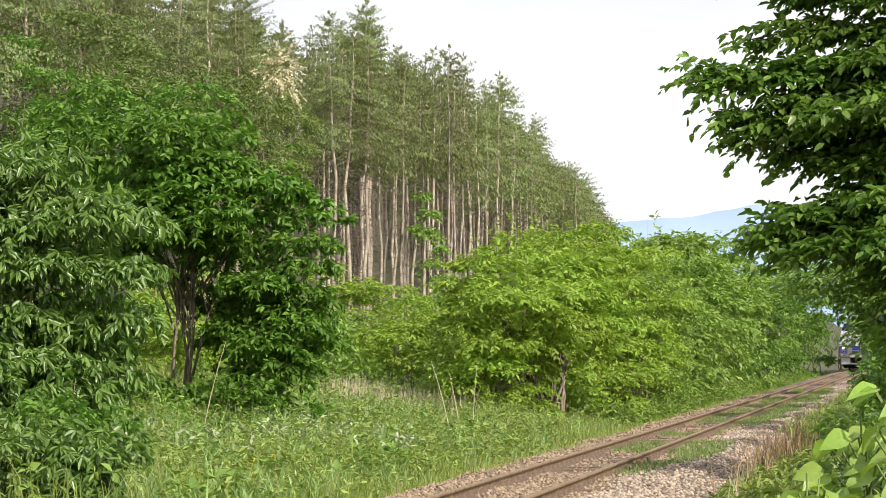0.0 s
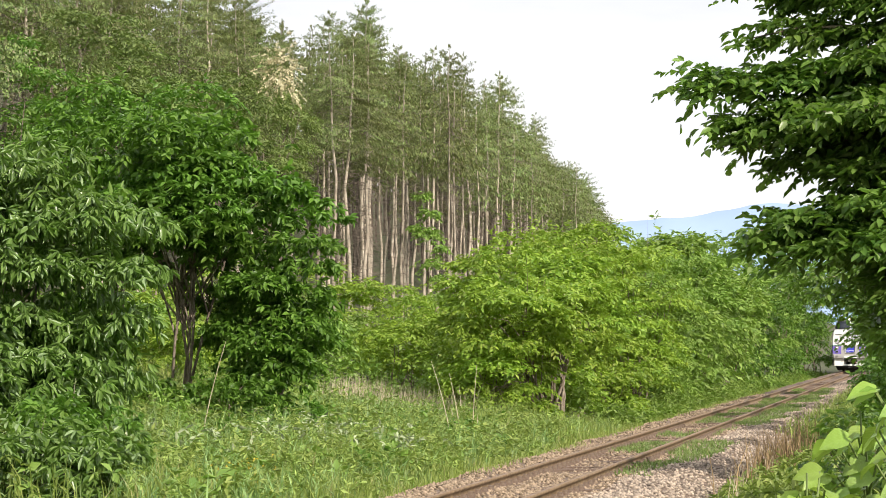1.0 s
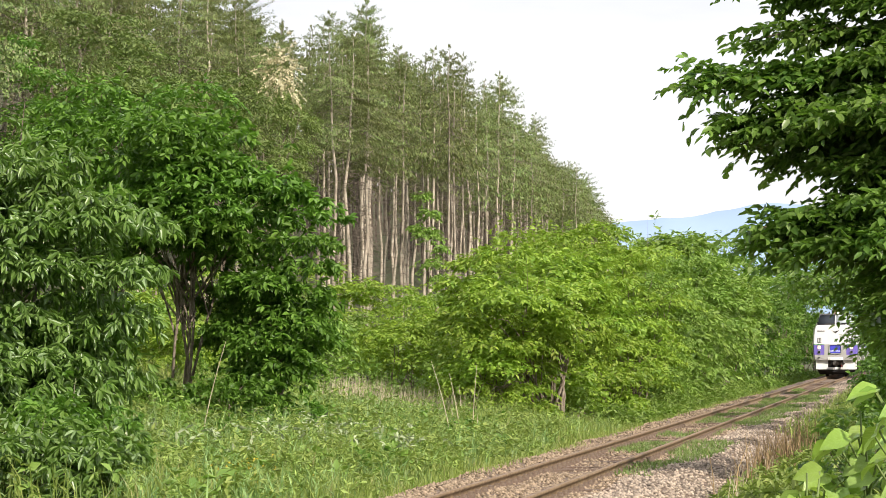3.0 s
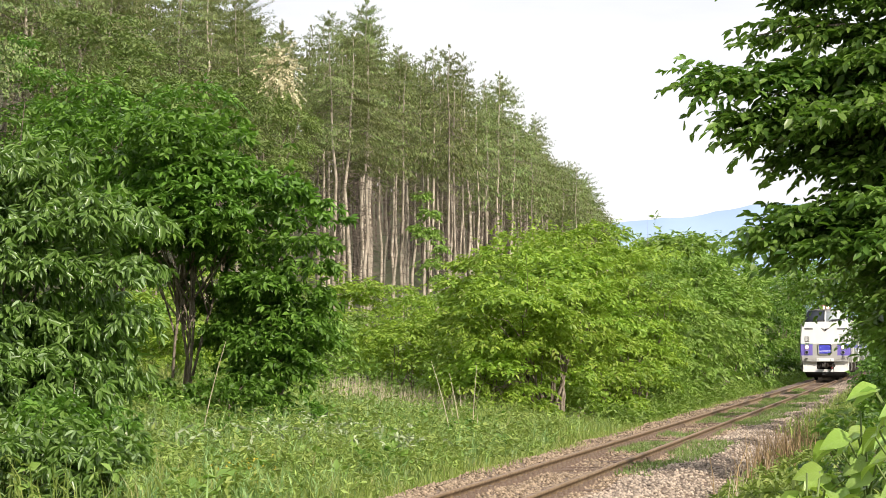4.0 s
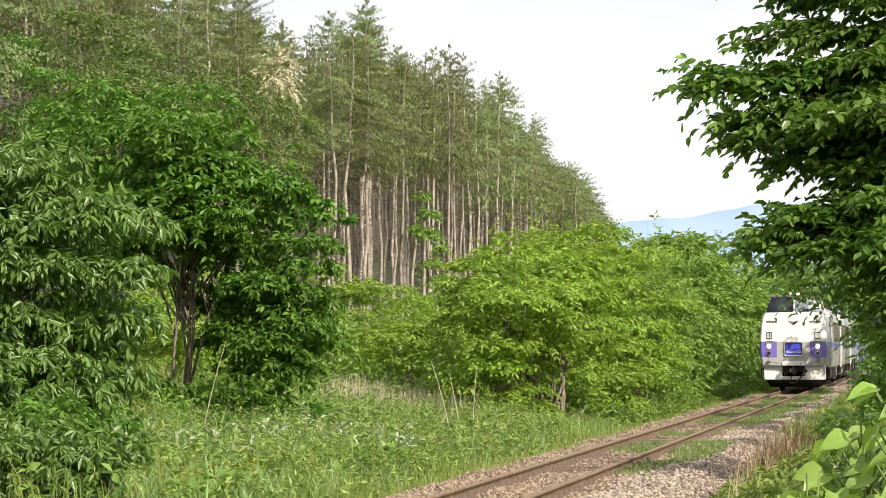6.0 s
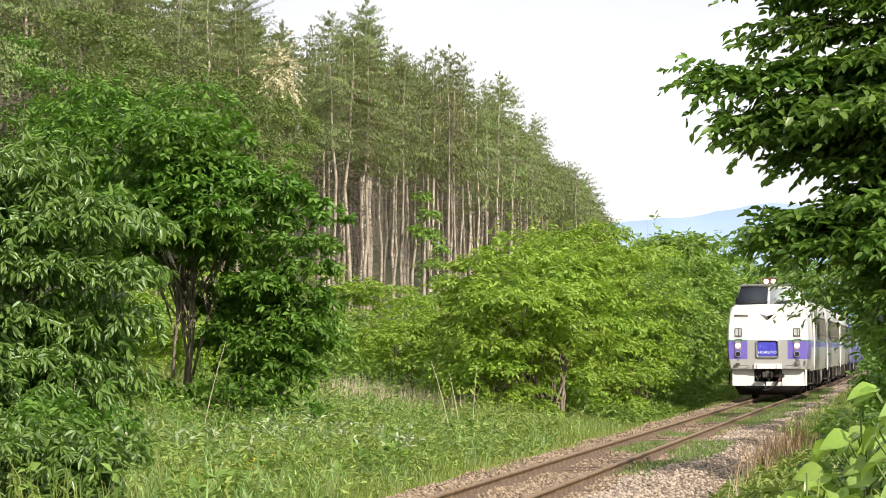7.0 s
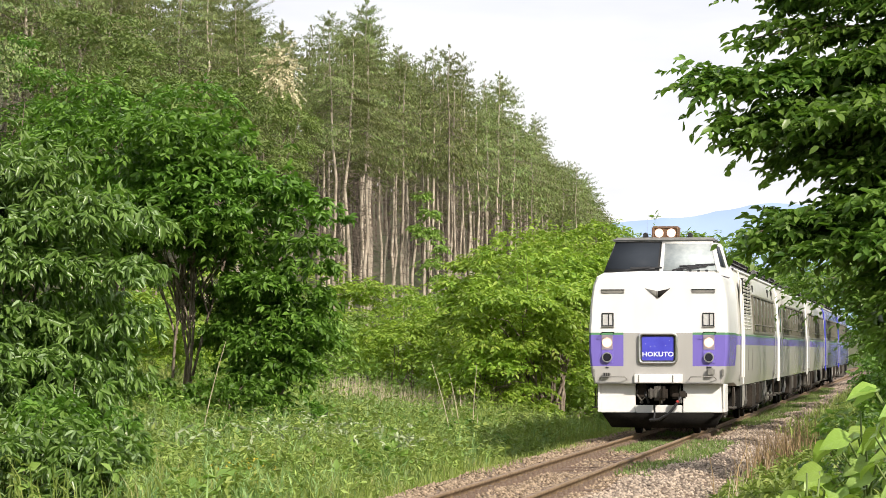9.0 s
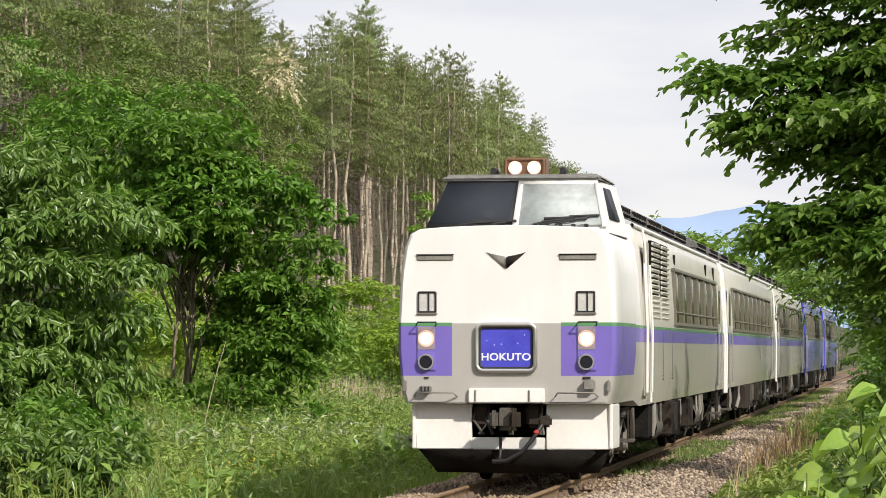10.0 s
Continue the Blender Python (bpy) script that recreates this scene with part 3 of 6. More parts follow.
def make_row():
    """Shrubs along the far side of the track."""
    g = np.random.default_rng(21)
    front = [(-5.9, 93.5, -6.7, 91, 2.85, 2.0, 1.95), (-5.7, 94.5, -5.5, 95, 2.8, 1.5, 1.8), (-7.6, 106, -7.9, 107, 4.2, 2.0, 2.1), (-5.9, 106, -6.0, 105, 3.5, 1.9, 2.4), (-5.4, 115, -5.3, 114, 3.1, 1.9, 2.5), (-4.9, 111, -4.9, 111, 1.3, 1.2, 1.3), (-6.9, 121, -6.8, 120, 3.7, 2.2, 2.6), (-8.0, 96, -8.0, 96, 1.3, 1.5, 1.4), (-7.1, 90, -7.1, 90, 0.7, 1.2, 1.2), (-4.7, 101, -4.7, 101, 0.4, 0.9, 0.9), (-6.3, 99, -6.3, 99, 1.0, 1.3, 1.3)]
    for i, (bx, by, x, y, zc, r, half) in enumerate(front):
        broadleaf("shrub", (bx, by, gz(bx, by)), 0.055, (x, y, zc), (r, r * 1.15, half), M_LEAF_BRIGHT, "light green leafy shrub on bare upright stems", category="shrub", group="shrubs along the track",
                  n_limbs=26, n_sprays=1600 if half > 1.5 else 600, count=8, twig=0.42, L=0.19, W=0.085, droop=0.6, lump=0.3, stems=7, shell=0.45, sway=True, low=-0.88, seed=30 + i, pad=0.6, per=48, parts=2)
    rows = [(-5.0, 119, 5.6, 1.8, M_LEAF_HEDGE), (-5.6, 130, 6.2, 2.2, M_LEAF_HEDGE),
            (-7.6, 138, 5.8, 2.4, M_LEAF_HEDGE), (-5.3, 144, 6.2, 2.2, M_LEAF_HEDGE), (-6.0, 158, 7.0, 2.6, M_LEAF_HEDGE), (-5.2, 171, 6.9, 2.3, M_LEAF_HEDGE), (-7.5, 176, 6.6, 2.7, M_LEAF_HEDGE),
            (-5.4, 188, 7.4, 2.6, M_LEAF_MID), (-5.6, 206, 7.8, 2.8, M_LEAF_HEDGE), (-5.4, 226, 8.2, 2.9, M_LEAF_MID), (-5.2, 248, 8.6, 3.0, M_LEAF_MID), (-5.0, 272, 9.0, 3.2, M_LEAF_MID), (-4.6, 300, 9.5, 3.4, M_LEAF_MID),
            (-3.0, 335, 10.0, 4.0, M_LEAF_MID), (2.0, 360, 10.5, 4.5, M_LEAF_MID), (-9, 320, 11, 4.5, M_LEAF_HEDGE)]
    for i, (x, y, top, r, mat) in enumerate(rows):
        z = gz(x, y)
        half = (top + 0.6 - z) * 0.5
        far = y > 125
        broadleaf("shrub", (x, y, z), 0.05, (x, y, z + half * 1.02), (r, r * 1.5 if far else r * 1.25, half), mat,
                  "green leafy shrub in the trackside row", category="shrub", group="shrubs along the track",
                  n_limbs=14, n_sprays=1500 if not far else (1200 if y < 200 else 900), count=8, twig=0.5 if not far else 0.7, L=0.19 if not far else 0.30, W=0.075 if not far else 0.13, droop=0.55, lump=0.32,
                  stems=5, shell=0.45, low=-0.97, seed=40 + i, pad=0.7)
    for x, y, top, r in ((-9.5, 172, 9.6, 1.7), (-10.3, 183, 10.0, 1.5)):
        broadleaf("young_tree", (x, y, gz(x, y)), 0.09, (x, y, top - 3.9), (r, r, 2.3), M_LEAF_HEDGE, "slender young tree rising over the shrubs", category="tree", group="young trees over the shrubs",
                  n_limbs=12, n_sprays=260, count=7, twig=0.6, L=0.24, W=0.1, droop=0.3, lump=0.3, shell=0.3, seed=int(y), pad=0.4, per=14)
    broadleaf("climbing_vine", (-20.6, 165, gz(-20.6, 165)), 0.03, (-20.6, 165, 7.2), (0.7, 0.7, 2.6), M_LEAF_HEDGE, "green climbing vine hanging on a spruce trunk", category="vine",
              n_limbs=6, n_sprays=260, count=7, twig=0.35, L=0.22, W=0.12, droop=0.7, lump=0.3, seed=77, pad=0.3, per=16)
    under = [(-15, 98, 2.9, 1.9), (-12.4, 106, 2.6, 2.0), (-16.5, 108, 4.2, 2.3), (-13.5, 116, 3.4, 2.2), (-10.5, 112, 3.0, 2.0), (-17, 120, 4.6, 2.4), (-14.5, 128, 4.2, 2.4), (-11.5, 126, 4.0, 2.3), (-9.3, 104, 3.6, 1.7), (-18, 100, 3.9, 2.0), (-17.5, 88, 3.2, 2.0), (-15.5, 84, 2.4, 1.6)]
    for i, (x, y, top, r) in enumerate(under):
        z = gz(x, y)
        half = (top + 0.5 - z) * 0.5
        broadleaf("shrub", (x, y, z), 0.04, (x, y, z + half), (r, r, half), M_LEAF_BRIGHT if i % 2 else M_LEAF_HEDGE, "low green undergrowth shrub before the spruces", category="shrub", group="undergrowth before the wood",
                  n_limbs=8, n_sprays=750, count=7, twig=0.45, L=0.19, W=0.08, droop=0.5, lump=0.3, stems=3, low=-0.5, seed=70 + i)


make_left_trees()
make_row()


def limb_tree(name, base, trunk_r, trunk_h, tips, mat, label, L=0.085, W=0.045, per=46, count=8, spread=0.45, groups=4):
    """A tree whose long boughs reach over the track; each group of boughs can sway."""
    b = np.array(base, float)
    ob = empty(name, pose(*base), label, "tree", "trees overhanging the track")
    head = np.array([0, 0, trunk_h])
    part_np("trunk", *tube(bend((0, 0, -0.2), head, 0, 7, 0.05), np.linspace(trunk_r, trunk_r * 0.5, 7), 8), M_BARK, ob, smooth=True)
    boughs = []
    for k in range(groups):
        wood, cl = [], []
        for tip in tips[k::groups]:
            tip = np.array(tip, float) - b
            st = np.array([0, 0, np.clip(tip[2] - 0.5, trunk_h * 0.25, trunk_h)])
            p = bend(st, tip, 0.25, 9, 0.05)
            wood.append(tube(p, np.linspace(0.035, 0.006, 9), 5))
            u = rng.uniform(0.18, 1.0, per)
            q = np.stack([np.interp(u, np.linspace(0, 1, 9), p[:, j]) for j in range(3)], 1)
            way = unit(tip - st)
            sd = np.array([-way[1], way[0], 0])
            sg = rng.choice([-1, 1], per)[:, None]
            D = way * rng.uniform(0.3, 1.0, (per, 1)) + sd * sg * rng.uniform(0.2, 1.0, (per, 1)) + np.array([0, 0, 1]) * rng.normal(-0.05, 0.22, (per, 1))
            O = q + rng.normal(0, spread * 0.25, (per, 3)) * np.array([1, 1, 0.4])
            cl.append(sprays(O, D, spread, count, L, W, 0.55, jitter=0.3, fine=True))
        bough = part_np("bough", *merge(*cl), mat, ob)
        part_np("limb", *merge(*wood), M_BARK, bough, smooth=True)
        boughs.append(bough)
    return boughs


def make_right_trees():
    g = np.random.default_rng(5)
    SWAY.extend(limb_tree("roadside_tree", (6.9, 26.5, gz(6.9, 26.5)), 0.14, 5.2,
        [(3.36, 26, 3.97), (3.8, 26, 2.72), (3.95, 26.2, 2.6), (4.1, 26, 2.85), (4.3, 26.1, 2.55), (3.52, 26.2, 3.62), (3.8, 26, 3.75), (4, 26.1, 3.6), (3.62, 26, 3.92), (4.2, 26.2, 3.85), (4.05, 26, 5.3), (4.3, 26, 5.5), (4.45, 26.2, 5.15), (4.15, 26.3, 4.7), (3.44, 26, 4), (3.61, 26, 3.62), (3.67, 26.3, 3.45), (3.77, 26, 3.55), (4.07, 26.2, 3.32), (4.47, 26, 3.24), (4.6, 26.5, 3.05), (4, 26, 4.7), (3.75, 26, 4.3), (4.15, 27, 4.15), (4.35, 25.5, 3.7), (4.45, 26.8, 3.45), (4.25, 26, 4.9), (4.6, 26, 4.6),
         (4.7, 25.8, 4.2), (4.6, 26.6, 3.9), (4.6, 26, 3.2), (4.5, 26.4, 2.9), (4.7, 25.7, 2.6), (4.25, 28, 5.2), (4.5, 25.5, 5.3), (4.9, 25.5, 3.6), (4.5, 27.2, 3.3), (5, 26, 4.7), (5.1, 26, 2.3), (4.75, 25.6, 2.95), (3.9, 26, 5), (4.25, 25.6, 5.1), (4.45, 26.3, 4.45), (4.5, 26, 3.75), (4.6, 26.3, 3.35), (4.7, 26.2, 4.95), (4.35, 26.4, 4), (4.01, 26, 2.66), (4.55, 26.3, 2.92), (4.2, 25.8, 2.5), (4.4, 26, 2.68), (4.88, 26.4, 2.42), (4.88, 26, 2.22), (4.93, 26.2, 2.05), (5.08, 26, 1.85)],
        M_LEAF_RIGHT, "dark green elm with leafy boughs reaching over the track", per=125, count=9, L=0.105, W=0.054, spread=0.31, groups=6))
    SWAY.extend(limb_tree("roadside_tree", (7.4, 46, gz(7.4, 46)), 0.13, 4.8,
        [(3.35, 45, 2.75), (3.5, 46, 2.55), (3.9, 46, 2.9), (4.38, 45.5, 2.4), (4.1, 46.5, 3.3), (4.58, 46, 2.1), (4.4, 45, 2.7), (4.2, 46, 3.8), (4.5, 46, 3.2), (4.78, 47, 2.3), (4.98, 45.5, 1.9), (4.5, 45, 2.5), (4.3, 44.8, 2.95), (4.7, 46.5, 3.6), (4.5, 45, 4.3), (4.6, 47, 4.8), (4.5, 45.5, 3), (4.35, 46.5, 2.6), (4.98, 46, 2.2), (4.7, 45, 2.8), (4.8, 46, 3.3), (4.93, 47, 1.8), (5.1, 45.6, 2.4), (4.68, 45.2, 2)],
        M_LEAF_RIGHT, "dark green elm with low boughs beside the track", per=150, spread=0.45, L=0.11, W=0.056, groups=4))
    for i, (x, y, r, top) in enumerate([(5.9, 72, 1.8, 5.6), (5.9, 84, 1.9, 7.0), (5.8, 97, 2.1, 7.6), (5.8, 112, 2.2, 7.8), (5.7, 130, 2.4, 7.6), (5.5, 165, 2.6, 7.2), (5.4, 210, 2.8, 7.2), (5.6, 260, 3.6, 8.5), (6, 320, 4.2, 9.5)]):
        z = gz(x, y)
        half = (top - z) * 0.5
        broadleaf("shrub_tree", (x, y, z), 0.09, (x, y, z + half * 1.1), (r, r * 1.5, half), M_LEAF_RIGHT if i < 5 else M_LEAF_MID, "dark leafy tree on the near side of the track", category="tree", group="trees overhanging the track",
                  n_limbs=12, n_sprays=1300, count=8, twig=0.5, L=0.14 + 0.022 * i, W=0.07 + 0.011 * i, droop=0.5, lump=0.3, low=-0.8, seed=120 + i)
    for i, (x, y, r, top) in enumerate([(7.4, 38, 1.7, 4.6), (7.2, 55, 1.9, 4.8), (8.5, 18, 2.0, 6.0)]):
        z = gz(x, y)
        broadleaf("shrub_tree", (x, y, z), 0.1, (x, y, z + top * 0.58), (r, r, top * 0.42), M_LEAF_RIGHT, "leafy tree standing back from the near rail", category="tree", group="trees overhanging the track",
                  n_limbs=10, n_sprays=420, count=7, twig=0.5, L=0.15, W=0.08, droop=0.5, lump=0.3, low=-0.7, seed=140 + i)

    for i, (x, y, r, half) in enumerate([(4.7, 30, 0.48, 0.6), (4.75, 36, 0.42, 0.55), (5.1, 50, 0.8, 1.5), (5.15, 60, 0.85, 1.6), (5.17, 70, 0.9, 1.7), (5.22, 82, 1.0, 1.8)]):
        z = gz(x, y)
        broadleaf("shrub", (x, y, z), 0.025, (x, y, z + half), (r, r * 1.3, half), M_LEAF_RIGHT, "low dark green shrub on the near bank", category="shrub", group="shrubs on the near bank",
                  n_limbs=7, n_sprays=320 if i < 2 else 900, count=8, twig=0.25, L=0.09 + 0.012 * i, W=0.045 + 0.006 * i, droop=0.5, lump=0.35, stems=4, low=-0.9, seed=180 + i, pad=0.25 if i < 2 else 0.4)


make_right_trees()


# ---- the train ----
def livery(name, ends=(0.40, 0.388, 0.352), cab=True, upper=(0.56, 0.545, 0.49), band=(0.17, 0.13, 0.46)):
    """Painted body: grey with a violet band and a green line; the cab end is white above."""
    m = bpy.data.materials.new(name)
    m.use_nodes = True
    n, l = m.node_tree.nodes, m.node_tree.links
    b = n["Principled BSDF"]
    co, sep = n.new("ShaderNodeTexCoord"), n.new("ShaderNodeSeparateXYZ")
    l.new(co.outputs["Object"], sep.inputs[0])

    def step(sock, lo, hi):
        a, c, d = (n.new("ShaderNodeMath") for _ in range(3))
        a.operation, c.operation, d.operation = "GREATER_THAN", "LESS_THAN", "MULTIPLY"
        a.inputs[1].default_value, c.inputs[1].default_value = lo, hi
        l.new(sock, a.inputs[0]), l.new(sock, c.inputs[0])
        l.new(a.outputs[0], d.inputs[0]), l.new(c.outputs[0], d.inputs[1])
        return d.outputs[0]

    def times(p, q):
        d = n.new("ShaderNodeMath")
        d.operation = "MULTIPLY"
        l.new(p, d.inputs[0]), l.new(q, d.inputs[1])
        return d.outputs[0]

    def over(under, col, mask):
        x = n.new("ShaderNodeMix")
        x.data_type = "RGBA"
        if isinstance(under, tuple):
            x.inputs[6].default_value = (*under, 1)
        else:
            l.new(under, x.inputs[6])
        x.inputs[7].default_value = (*col, 1)
        l.new(mask, x.inputs[0])
        return x.outputs[2]

    ab = n.new("ShaderNodeMath")
    ab.operation = "ABSOLUTE"
    l.new(sep.outputs[0], ab.inputs[0])
    X, Y, Z = ab.outputs[0], sep.outputs[1], sep.outputs[2]
    c = over(ends, upper, step(Z, 2.05, 3.42))
    c = over(c, (0.33, 0.33, 0.32), step(Z, 3.42, 9))
    c = over(c, band, step(Z, 1.83, 2.015))
    c = over(c, (0.10, 0.26, 0.12), step(Z, 2.015, 2.055))
    if cab:
        front = step(Y, -1, 2.35)
        c = over(c, (0.73, 0.725, 0.71), times(step(Y, -1, 3.05), step(Z, 2.06, 9)))
        c = over(c, (0.385, 0.375, 0.352), times(front, step(Z, 0, 2.06)))
        c = over(c, (0.10, 0.26, 0.12), times(times(front, step(Z, 2.025, 2.07)), step(X, 0.69, 9)))
        c = over(c, band, times(times(front, step(Z, 1.40, 2.025)), step(X, 0.69, 9)))
    # grime in upright streaks
    mp, ns, rp, mx = n.new("ShaderNodeMapping"), n.new("ShaderNodeTexNoise"), n.new("ShaderNodeMapRange"), n.new("ShaderNodeMix")
    mp.inputs["Scale"].default_value = (1.3, 1.3, 0.5)
    ns.inputs["Scale"].default_value, ns.inputs["Detail"].default_value = 2.2, 6
    rp.inputs["From Min"].default_value, rp.inputs["From Max"].default_value = 0.35, 0.7
    rp.inputs["To Min"].default_value, rp.inputs["To Max"].default_value = 0.94, 1.02
    l.new(co.outputs["Object"], mp.inputs[0]), l.new(mp.outputs[0], ns.inputs["Vector"]), l.new(ns.outputs["Fac"], rp.inputs[0])
    mx.data_type, mx.blend_type = "RGBA", "MULTIPLY"
    mx.inputs[0].default_value = 1.0
    l.new(c, mx.inputs[6]), l.new(rp.outputs[0], mx.inputs[7])
    l.new(mx.outputs[2], b.inputs["Base Color"])
    b.inputs["Roughness"].default_value = 0.21
    bp = n.new("ShaderNodeBump")
    bp.inputs["Strength"].default_value, bp.inputs["Distance"].default_value = 0.12, 0.01
    n2 = n.new("ShaderNodeTexNoise")
    n2.inputs["Scale"].default_value = 1.3
    l.new(co.outputs["Object"], n2.inputs["Vector"]), l.new(n2.outputs["Fac"], bp.inputs["Height"]), l.new(bp.outputs[0], b.inputs["Normal"])
    return m


M_LIVERY_CAB = livery("livery_cab")
M_LIVERY = livery("livery_grey", cab=False)
M_LIVERY_BLUE = livery("livery_blue", ends=(0.085, 0.095, 0.29), upper=(0.085, 0.095, 0.29), cab=False, band=(0.13, 0.12, 0.40))
M_WHITE = ramp_mat("white_paint", [(0.68, 0.672, 0.64), (0.77, 0.762, 0.73)], 2.0, rough=0.35, bump=0.05)
M_IVORY = ramp_mat("ivory_paint", [(0.50, 0.485, 0.43), (0.58, 0.565, 0.51)], 2.0, rough=0.35, bump=0.05)
M_VIOLET = ramp_mat("violet_paint", [(0.15, 0.115, 0.42), (0.18, 0.14, 0.48)], 2.0, rough=0.3, bump=0.05)
M_UNDER = ramp_mat("underframe_black", [(0.005, 0.005, 0.005), (0.011, 0.010, 0.009), (0.024, 0.021, 0.018)], 3.0, rough=0.85, bump=0.3, spec=0.12)
M_UNDER_BROWN = ramp_mat("underframe_brown", [(0.018, 0.015, 0.012), (0.05, 0.04, 0.031)], 3.0, rough=0.85, bump=0.3, spec=0.15)
M_UNDER_GREY = ramp_mat("underframe_grey", [(0.12, 0.12, 0.11), (0.26, 0.25, 0.22)], 3.0, rough=0.7, bump=0.2)
M_UNDER_WORN = ramp_mat("underframe_worn", [(0.04, 0.035, 0.03), (0.13, 0.12, 0.10)], 9.0, rough=0.7, bump=0.4)
M_ROOF = ramp_mat("roof_grey", [(0.07, 0.07, 0.07), (0.15, 0.15, 0.14)], 1.5, rough=0.6, bump=0.2)
M_ROOF_PALE = ramp_mat("roof_pale_grey", [(0.13, 0.13, 0.125), (0.26, 0.26, 0.25)], 1.5, rough=0.6, bump=0.2)
M_SHADE = ramp_mat("blind_pale", [(0.40, 0.40, 0.38), (0.62, 0.62, 0.60)], 5.0, rough=0.3, bump=0.05)
# silver tinted pink: the headlamp's glow put into the colour
M_REFLECTOR_TINT = plain_mat("lamp_reflector_glow_tint", (0.46, 0.38, 0.42), 0.3, 0.6)
# brown of the roof lamp box: orange lamp glow put into the colour
M_GLOW_BROWN = ramp_mat("lamp_glow_brown", [(0.10, 0.055, 0.03), (0.19, 0.105, 0.055)], 8.0, rough=0.5, bump=0.1)
# lamp light on the bowl put in as a glow of its own
M_LAMP_HALO = plain_mat("lamp_halo_glow", (0.6, 0.42, 0.34), 0.3, 0.3, emit=0.55, emit_col=(1.0, 0.58, 0.40))
M_DARK = plain_mat("rubber_black", (0.015, 0.015, 0.016), 0.5)
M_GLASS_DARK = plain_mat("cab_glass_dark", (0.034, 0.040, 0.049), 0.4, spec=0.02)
# pale base colour stands for sky reflected in the pane
M_GLASS_SKY_TINT = ramp_mat("cab_glass_sky_tint", [(0.26, 0.30, 0.30), (0.46, 0.50, 0.50)], 1.1, rough=0.06, bump=0.0)
M_PANE = ramp_mat("window_glass", [(0.05, 0.056, 0.036), (0.12, 0.118, 0.08)], 0.8, rough=0.05, bump=0.0, spec=0.6)
M_CHROME = plain_mat("bright_metal", (0.62, 0.62, 0.6), 0.28, 0.9)
M_SIGN = ramp_mat("sign_blue", [(0.05, 0.05, 0.42), (0.08, 0.085, 0.56)], 4.0, rough=0.25, bump=0.0)
M_LETTER = plain_mat("sign_white", (0.66, 0.69, 0.84), 0.4)
M_LAMP = plain_mat("lamp_lit", (1.0, 0.9, 0.75), 0.3, emit=14.0, emit_col=(1.0, 0.83, 0.62))
M_TAIL = plain_mat("tail_lens", (0.010, 0.010, 0.022), 0.08, spec=0.8)
M_BAND = ramp_mat("window_frame_grey", [(0.11, 0.105, 0.08), (0.18, 0.17, 0.13)], 2.0, rough=0.5, bump=0.05)
M_RED = plain_mat("red_paint", (0.45, 0.05, 0.04), 0.5)


def add_box(bm, c, s, bev=0.0, taper=1.0):
    """Adds a box with centre c and size s to bm; taper narrows its top."""
    r = bmesh.ops.create_cube(bm, size=1)
    for v in r["verts"]:
        k = taper if v.co.z > 0 else 1.0
        v.co = Vector((c[0] + v.co.x * s[0] * k, c[1] + v.co.y * s[1], c[2] + v.co.z * s[2]))
    if bev:
        es = list({e for v in r["verts"] for e in v.link_edges})
        bmesh.ops.bevel(bm, geom=es, offset=bev, segments=2, affect="EDGES")


def box(name, c, s, mat, parent, bev=0.01, label="", taper=1.0):
    bm = bmesh.new()
    add_box(bm, c, s, bev, taper)
    return part(name, bm, mat, parent, label)


def disc(name, c, r, depth, mat, parent, axis="Y", label="", bev=0.0, seg=20, r2=None):
    bm = bmesh.new()
    bmesh.ops.create_cone(bm, cap_ends=True, segments=seg, radius1=r, radius2=r if r2 is None else r2, depth=depth)
    if bev:
        bmesh.ops.bevel(bm, geom=[e for e in bm.edges if len(e.link_faces) == 2 and e.calc_face_angle(0) > 0.8], offset=bev, segments=2, affect="EDGES")
    rot = Matrix.Rotation(radians(90), 4, "X") if axis == "Y" else Matrix.Rotation(radians(90), 4, "Y") if axis == "X" else Matrix()
    bmesh.ops.transform(bm, matrix=Matrix.Translation(c) @ rot, verts=bm.verts[:])
    return part(name, bm, mat, parent, label, smooth=False)


def pipe(name, pts, r, mat, parent, label="", sides=6):
    return part_np(name, *tube(pts, [r] * len(pts), sides), mat, parent, label, smooth=True)


def ring_frame(name, c, w, h, rad, thick, depth, mat, parent, label=""):
    """A rounded rectangular frame in the xz plane."""
    def outline(w, h, r):
        pts = []
        for cx, cz, a0 in ((w / 2 - r, h / 2 - r, 0), (-w / 2 + r, h / 2 - r, 90), (-w / 2 + r, -h / 2 + r, 180), (w / 2 - r, -h / 2 + r, 270)):
            for k in range(5):
                a = radians(a0 + 22.5 * k)
                pts.append((cx + r * math.cos(a), cz + r * math.sin(a)))
        return pts
    o, i = outline(w, h, rad), outline(w - 2 * thick, h - 2 * thick, max(0.01, rad - thick))
    n = len(o)
    V = [(c[0] + x, c[1] - depth / 2, c[2] + z) for x, z in o] + [(c[0] + x, c[1] - depth / 2, c[2] + z) for x, z in i]
    V += [(x, y + depth, z) for x, y, z in V]
    F = []
    for k in range(n):
        j = (k + 1) % n
        F += [(k, j, n + j, n + k), (2 * n + k, 3 * n + k, 3 * n + j, 2 * n + j), (k, 2 * n + k, 2 * n + j, j), (n + k, n + j, 3 * n + j, 3 * n + k)]
    return part_np(name, np.array(V), np.array(F), mat, parent, label)


